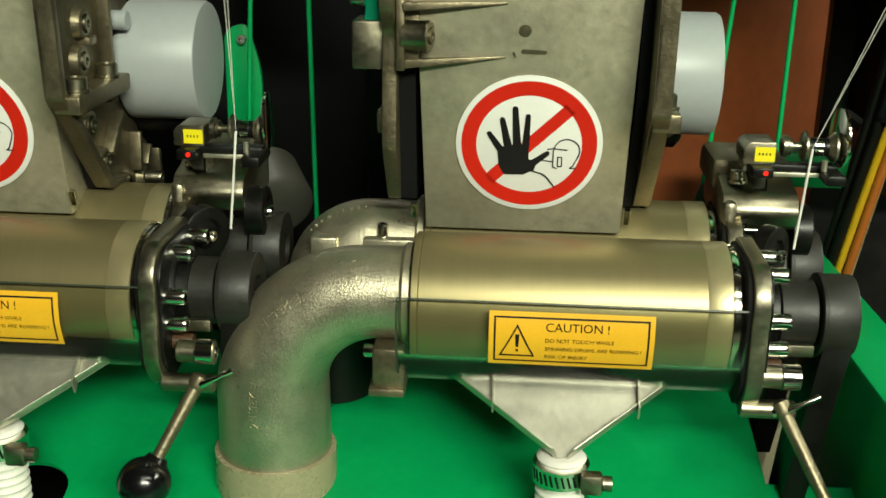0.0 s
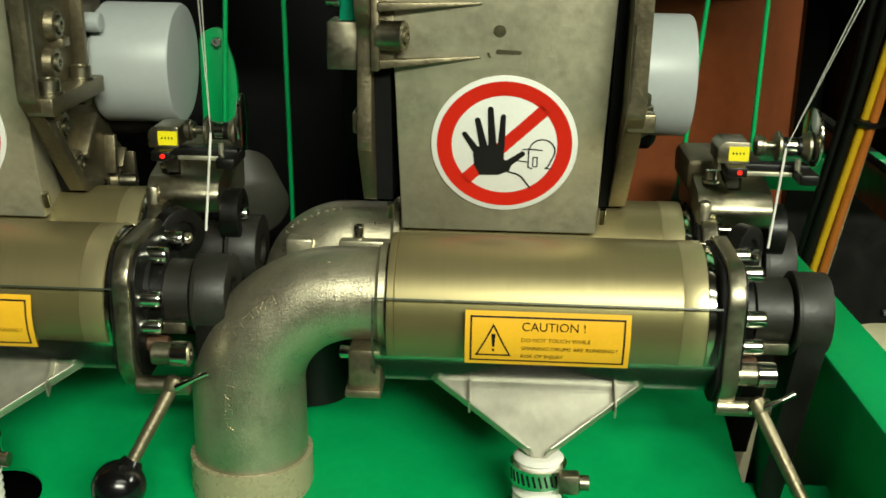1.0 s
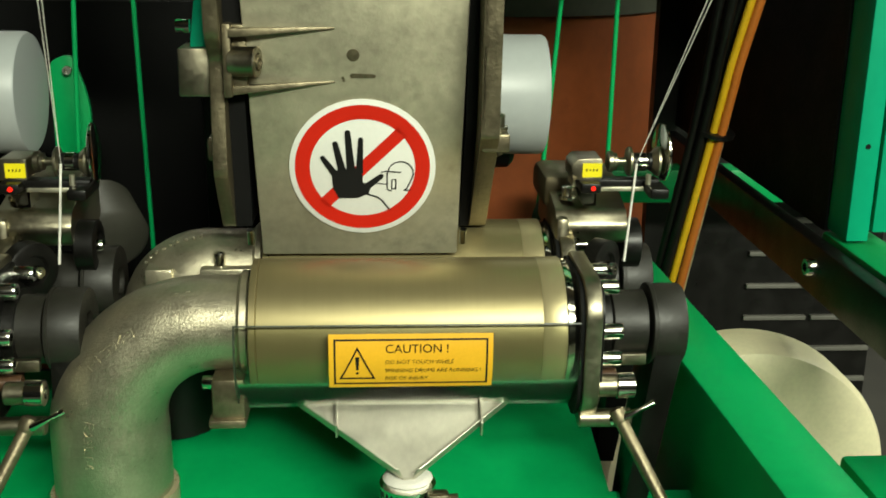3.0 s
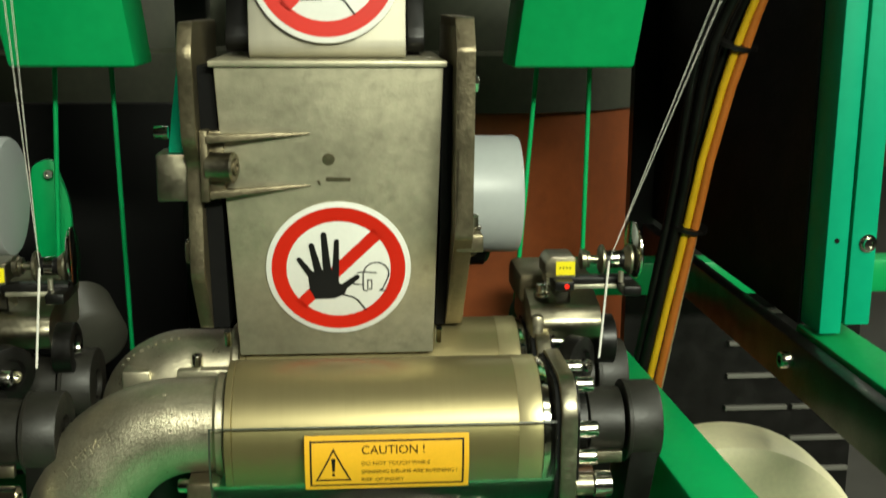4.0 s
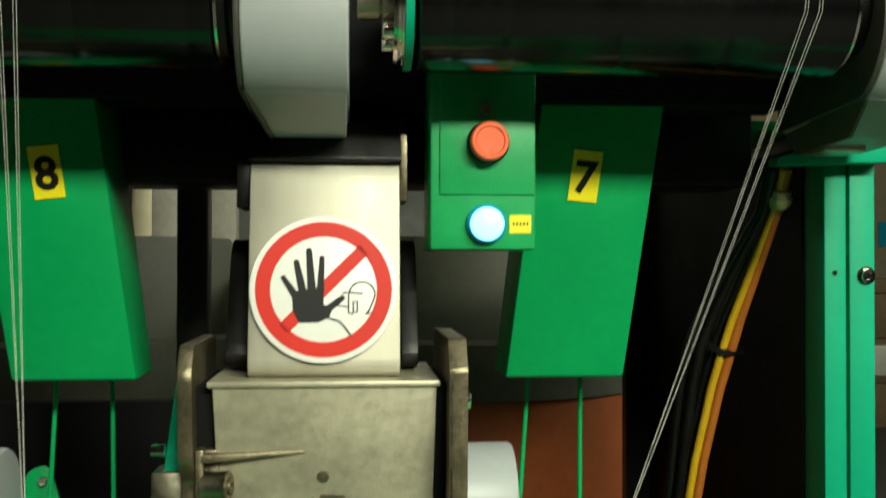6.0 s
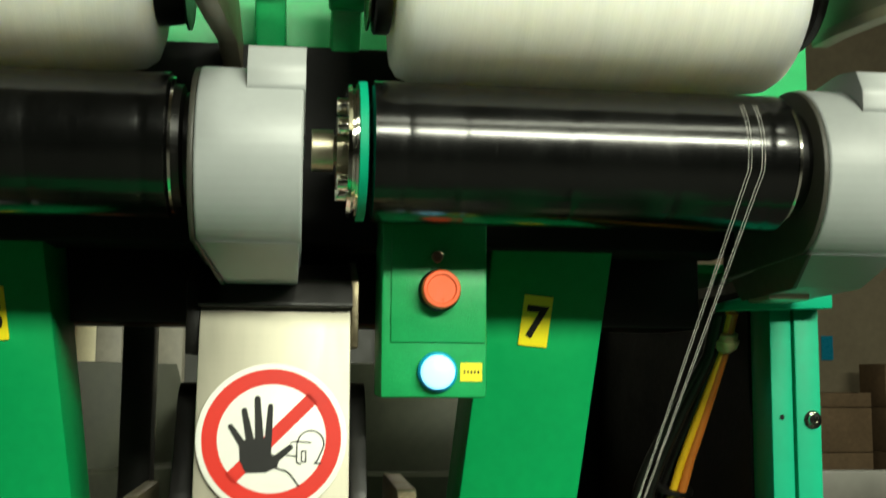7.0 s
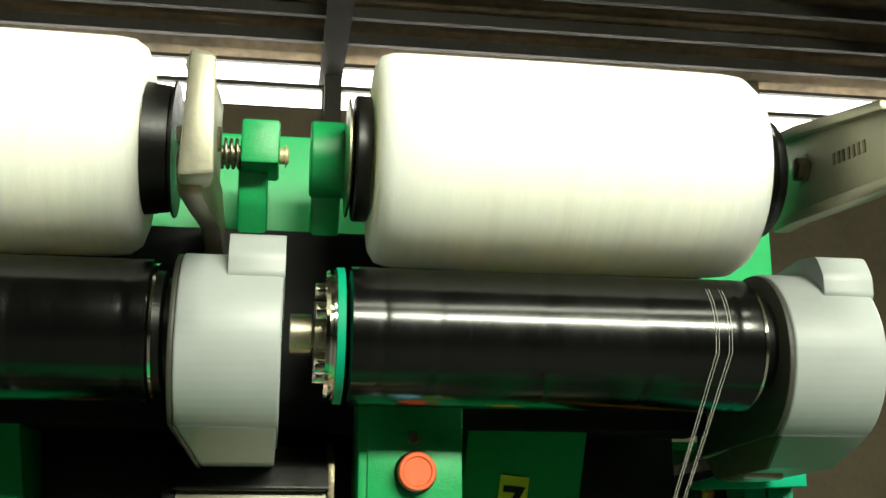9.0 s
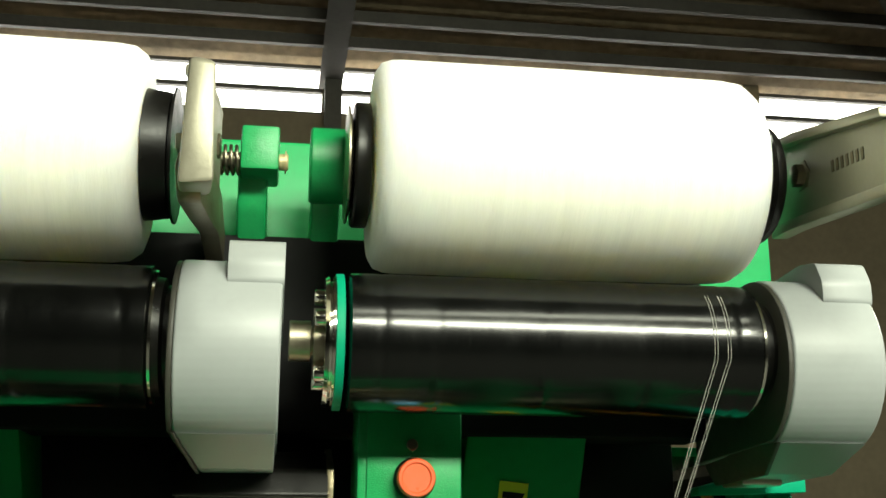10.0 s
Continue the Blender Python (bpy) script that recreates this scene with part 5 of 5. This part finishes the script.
# ---- cradle arms ----
def cradle(dx, label):
    c = thing("cradle_arm", (0.374 + dx, PY, 1.78), label, "cradle arm", "cradle arms")
    prof = rounded([(-0.025, 1.785), (-0.04, 1.853), (-0.075, 1.847), (-0.215, 1.8155), (-0.235, 1.80), (-0.21, 1.7655), (-0.06, 1.783)], 0.006)
    b = prism(bmesh.new(), prof, "x", 0.3785 + dx, 0.3840 + dx, 0.001)
    web = part("web", b, M_alu, c)
    top = [(-0.036, 1.856), (-0.075, 1.850), (-0.19, 1.8235), (-0.19, 1.8165), (-0.075, 1.8425), (-0.04, 1.848)]
    bot = [(-0.03, 1.782), (-0.06, 1.7805), (-0.215, 1.763), (-0.22, 1.7705), (-0.06, 1.7885), (-0.03, 1.79)]
    for pr in (top, bot):
        b = prism(bmesh.new(), pr, "x", 0.3715 + dx, 0.3842 + dx, 0.0012)
        part("flange", b, M_alu, c)
    b = lathe(bmesh.new(), (0.3785 + dx, -0.0727, 1.8176), (0, -0.0727, 1.8176), [(0, 0.0115), (0.001, 0.0115), (0.0012, 0.0085), (0.007, 0.0085), (0.008, 0.007)], 6)
    part("hex_bolt", b, M_steel, c)
    b = hull(bmesh.new(), [(0.3755 + dx, -0.236, 1.737), (0.3940 + dx, -0.236, 1.739), (0.3900 + dx, -0.195, 1.744), (0.3725 + dx, -0.195, 1.744)], [(0.3780 + dx, -0.236, 1.808), (0.3918 + dx, -0.236, 1.806), (0.3870 + dx, -0.195, 1.820), (0.3735 + dx, -0.195, 1.820)], 0.003)
    part("end_grip", b, M_alu, c)
    for k in range(7):
        b = box(bmesh.new(), 0.3779 + dx, 0.3788 + dx, -0.118 - k * 0.0065, -0.1145 - k * 0.0065, 1.806 - k * 0.0008, 1.8145 - k * 0.0008, 0.0003, 1)
        part("cast_mark", b, M_cast, web)
    if dx:
        b = prism(bmesh.new(), rounded([(-0.222, 1.752), (-0.200, 1.739), (-0.12, 1.752), (-0.03, 1.768), (0.05, 1.765), (0.06, 1.785), (-0.02, 1.800), (-0.1, 1.790), (-0.2, 1.770)], 0.008), "x", 0.3725 + dx, 0.3855 + dx, 0.0015)
        part("swing_link", b, M_cast, c)
    return c


cradle(0, "cast aluminium cradle arm holding the yarn package")
cradle(-0.4195, "cast aluminium cradle arm seen beside a yarn package")


# ---- green head frame with lugs ----
hf = thing("head_frame", (0, 0.1, 1.6), "green painted head frame behind the rollers", "machine frame", kind="structure")
b = box(bmesh.new(), -1.4, 0.432, 0.1, 0.14, 1.66, 1.888, 0.004)
part("back_plate", b, M_green, hf)
# black box, in part for the green paint that lies in the rollers' shade
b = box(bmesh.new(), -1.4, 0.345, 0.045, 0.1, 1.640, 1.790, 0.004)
part("shade_box", b, M_dark, hf, "black box for the dark block and shaded green behind the rollers")


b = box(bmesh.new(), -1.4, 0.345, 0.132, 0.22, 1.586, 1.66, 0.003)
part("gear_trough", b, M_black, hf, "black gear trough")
b = box(bmesh.new(), 0.245, 0.45, 0.14, 0.32, 1.634, 1.642, 0.001)
part("end_hood", b, M_green, hf)


def lug(dx):
    l = thing("pivot_lug", (0.01 + dx, 0.03, 1.75), "green cast pivot lugs with spring pin", "bracket", "pivot lugs")
    b = box(bmesh.new(), -0.0235 + dx, 0.0045 + dx, -0.004, 0.04, 1.8265, 1.861, 0.0025)
    prism(b, [(0.016, 1.835), (0.04, 1.84), (0.1, 1.80), (0.1, 1.75), (0.055, 1.775), (0.030, 1.805)], "x", -0.0255 + dx, -0.0035 + dx, 0.003)
    part("square_lug", b, M_hammer, l)
    b = lathe(bmesh.new(), (0.0275 + dx, 0.01, 1.836), (1, 0.01, 1.836), [(0, 0.027), (0.0015, 0.0285), (0.026, 0.0285), (0.0275, 0.027)], 40)
    prism(b, [(0.016, 1.835), (0.04, 1.84), (0.1, 1.80), (0.1, 1.75), (0.055, 1.775), (0.030, 1.805)], "x", 0.030 + dx, 0.052 + dx, 0.003)
    part("round_lug", b, M_hammer, l)
    b = rod(bmesh.new(), (0.0045 + dx, 0.008, 1.8365), (0.0115 + dx, 0.008, 1.8365), 0.0062, 20, bevel=0.0008)
    lathe(b, (0.009 + dx, 0.008, 1.8365), (1, 0.008, 1.8365), [(0, 0.0085), (0.001, 0.0085)], 20)
    part("pin", b, M_brass, l)
    b = bmesh.new()
    pts = [(-0.0405 + dx + 0.0165 * k / 60, 0.008 + 0.0105 * math.cos(k * 0.42), 1.8365 + 0.0105 * math.sin(k * 0.42)) for k in range(61)]
    tube(b, pts, 0.0013, 8)
    part("spring", b, M_steel, l, "coiled steel spring")
    b = rod(bmesh.new(), (-0.045 + dx, 0.008, 1.8365), (-0.0235 + dx, 0.008, 1.8365), 0.006, 16)
    part("spindle", b, M_steel, l)
    return l


lug(0)
lug(-DX)

# ---- right-hand cabinet ----
cab = thing("cabinet", (0.6, 0.3, 0.2), "green steel end cabinet with bolted corner posts", "cabinet")
b = box(bmesh.new(), 0.392, 0.4105, 0.1, 0.14, 1.215, 1.625, 0.0015)
part("corner_post", b, M_teal, cab)
b = box(bmesh.new(), 0.4122, 0.4335, 0.0985, 0.14, 1.223, 1.625, 0.0015)
strip = part("bolted_strip", b, M_teal, cab)
for z in (1.292, 1.5125):
    b = lathe(bmesh.new(), (0.4258, 0.0985, z), (0.4258, -1, z), [(0, 0.0075), (0.001, 0.0075), (0.0012, 0.0055), (0.005, 0.005), (0.0052, 0.0028), (0.0035, 0.0025)], 20)
    part("screw", b, M_chrome, strip)
for z in (1.294, 1.5145):
    b = rod(bmesh.new(), (0.4005, 0.1005, z), (0.4005, 0.0994, z), 0.0021, 12)
    part("hole", b, M_dark, cab)
b = hull(bmesh.new(), [(0.388, -0.35, 1.165), (0.43, -0.35, 1.165), (0.43, 0.14, 1.165), (0.388, 0.14, 1.165)], [(0.388, -0.35, 1.213), (0.43, -0.35, 1.213), (0.43, 0.14, 1.213), (0.388, 0.14, 1.213)], 0.003)
part("sill_beam", b, M_green, cab)
# the sill's shaded green side, coloured black as a beam of its own
b = box(bmesh.new(), 0.372, 0.387, -0.35, 0.6, 1.165, 1.209, 0.002)
part("shaded_beam", b, M_black, cab, "black beam standing for the shaded side of the green sill")
# black panel added so that the cabinet's inside stays in the dark
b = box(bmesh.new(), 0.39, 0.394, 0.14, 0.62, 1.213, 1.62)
part("dark_side", b, M_dark, cab, "black panel added to keep the cabinet's inside dark")
b = cap_screw(bmesh.new(), (0.372, 0.105, 1.192), (0.362, 0.105, 1.192), 0.0075)
part("beam_bolt", b, M_chrome, cab)
b = hull(bmesh.new(), [(0.345, 0.078, 1.599), (0.436, 0.078, 1.602), (0.436, 0.098, 1.602), (0.345, 0.098, 1.599)], [(0.345, 0.078, 1.605), (0.436, 0.078, 1.629), (0.436, 0.098, 1.629), (0.345, 0.098, 1.605)], 0.001)
part("top_bracket", b, M_teal, cab)
b = box(bmesh.new(), 0.389, 0.4335, 0.102, 0.14, 1.632, 1.665, 0.0015)
part("post_head", b, M_teal, cab)
b = box(bmesh.new(), 0.36, 0.68, 0.62, 0.64, 0.1, 1.62)
back = part("back_panel", b, M_black, cab, "black louvred back panel")
for k in range(9):
    for lx in (0.50, 0.592):
        b = box(bmesh.new(), lx, lx + 0.085, 0.612, 0.62, 0.86 + k * 0.045, 0.866 + k * 0.045, 0.001)
        part("louvre", b, M_beam, back)
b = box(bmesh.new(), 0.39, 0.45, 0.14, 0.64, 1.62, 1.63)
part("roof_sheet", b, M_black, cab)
b = box(bmesh.new(), 0.462, 0.474, 0.45, 0.462, 1.2, 1.62, 0.001)
part("inner_post", b, M_green, cab)

# ---- cable bundle ----
cb = thing("cable_bundle", (0.32, 0.28, 1.1), "bundle of yellow, brown and black cables tied together", "cable", "cables")
line = [(0.372, 0.13, 1.60), (0.3705, 0.15, 1.565), (0.3560, 0.20, 1.4731), (0.3445, 0.22, 1.41), (0.3360, 0.24, 1.3404), (0.3318, 0.26, 1.2727), (0.3235, 0.28, 1.19), (0.3140, 0.30, 1.10), (0.30, 0.33, 0.95)]
rnd = random.Random(3)
for k, (ox, oy, r, mt, lb) in enumerate(((0.0, -0.006, 0.0042, M_cableO, "brown cable"), (-0.0085, -0.004, 0.0038, M_cableY, "yellow cable"), (-0.014, 0.006, 0.0042, M_black, "black cable"), (-0.019, -0.002, 0.0048, M_black, "black cable"),
                                        (-0.0255, 0.004, 0.0042, M_black, "black cable"), (0.0055, 0.002, 0.0018, M_hosecol, "pale thin cable"), (-0.006, 0.012, 0.004, M_cableY, "yellow cable"))):
    pts = []
    for i in range(len(line) - 1):
        a, c = Vector(line[i]), Vector(line[i + 1])
        for s in range(5):
            p = a.lerp(c, s / 5)
            w = min(1, max(0.25, (1.60 - p.z) / 0.15))
            spread = 1 + (0.9 if k > 2 and k != 5 else 0.0) * max(0, min(1, (p.z - 1.33) / 0.25))
            pts.append(p + Vector((ox * w * spread + 0.0012 * math.sin(9 * p.z + k), oy * w, 0)))
    b = tube(bmesh.new(), pts, r, 12)
    part("cable", b, mt, cb, lb)
for z, x, y in ((1.2727, 0.3265, 0.26), (1.445, 0.3455, 0.21)):
    b = lathe(bmesh.new(), (x, y, z), (x + 0.02, y - 0.03, z + 0.12), [(0, 0.017), (0, 0.0185), (0.004, 0.0185), (0.004, 0.017)], 24)
    bmesh.ops.scale(b, vec=(1, 0.7, 1), space=Matrix.Translation((-x, -y, -z)), verts=b.verts)
    part("cable_tie", b, M_black, cb, "black cable tie")
b = lathe(bmesh.new(), (0.371, 0.145, 1.568), (0.373, 0.13, 1.62), [(0, 0.006), (0.004, 0.010), (0.010, 0.0115), (0.011, 0.0095), (0.016, 0.0095), (0.017, 0.0065), (0.03, 0.006)], 20)
part("gland", b, M_brass, cb, "brass cable gland")

# ---- sliver cans and clutter behind the machine ----
def sliver_can(x, y, r, z1, label):
    c = thing("sliver_can", (x, y, 0), label, "can", "sliver cans")
    b = lathe(bmesh.new(), (x, y, 0), (x, y, 9), [(0, r), (z1 - 0.085, r), (z1 - 0.085, r - 0.01)], 64)
    part("can_body", b, M_can, c)
    b = lathe(bmesh.new(), (x, y, z1 - 0.086), (x, y, 9), [(0, r - 0.01), (0.0, r + 0.004), (0.075, r + 0.006), (0.08, r), (0.08, r - 0.012)], 64)
    part("can_rim", b, M_canrim, c, "olive rim band")
    b = lathe(bmesh.new(), (x, y, z1 - 0.02), (x, y, 9), [(0, r - 0.02), (0.03, r - 0.02), (0.12, r - 0.03), (0.155, r - 0.04), (0.16, 0.02)], 48)
    part("cloth_cover", b, M_canrim, c, "dull olive cloth cover")
    return c


for cx in (0.185, -0.42, -1.03):
    sliver_can(cx, 0.98, 0.283, 1.425, "red-brown fibre sliver can with olive rim")
for cx, cy in ((0.95, 1.75), (-0.2, 1.8), (0.36, 1.85), (-0.8, 1.75)):
    sliver_can(cx, cy, 0.25, 1.18, "red-brown fibre sliver can standing farther back")
for px_, w in ((-0.364, 0.048), (-0.2587, 0.053), (0.581, 0.085)):
    b = bmesh.new()
    box(b, px_, px_ + w, 1.35, 1.4, 0, 2.2, 0.004)
    solid("machine_post", b, M_post, "grey metal post of the creel behind", "post", kind="")
b = bmesh.new()
box(b, -1.5, 1.4, 1.36, 1.39, 1.30, 1.36, 0.004)
solid("creel_rail", b, M_beam, "dark horizontal rail of the creel behind", "rail", kind="")
b = bmesh.new()
box(b, -0.16, -0.129, 0.35, 0.38, 1.0, 1.68, 0.003)
solid("frame_upright", b, M_black, "slim black upright between the positions", "post", kind="")

# dark body added to keep the view between the posts dark
hulk = thing("backing_body", (-0.9, 2.5, 0), "dark machine body added to darken the background", "machine")
b = box(bmesh.new(), -2.8, 0.85, 2.2, 2.9, 0, 2.0, 0.02)
part("casing", b, M_hulk, hulk)
for k in range(9):
    b = box(bmesh.new(), -2.6 + k * 0.39, -2.32 + k * 0.39, 2.185, 2.2, 0.25, 1.25, 0.006)
    part("door", b, M_hulk, hulk)
    b = rod(bmesh.new(), (-2.46 + k * 0.39, 2.17, 1.42), (-2.46 + k * 0.39, 2.17, 1.86), 0.06, 20, 0.045)
    part("bobbin", b, M_cream, hulk, "pale bobbin")
b = box(bmesh.new(), -2.8, 0.85, 2.1, 2.2, 1.38, 1.42, 0.005)
part("bobbin_rail", b, M_hulk, hulk)

# ---- the neighbouring position ----
for ob, shift in ((front_drum, 0.010), (drum_guard, 0.0155), (plate_front, 0.009), (collecting_funnel, 0.018)):
    again(ob, shift)
for ob in (rear_drum, plate_rear, pulley_front, pulley_rear, elbow_front, elbow_rear, bearing_foot, feed_duct, sign_low, feed_chute, sign_high, motor_housing, yarn_sensor, guide_block):
    again(ob)
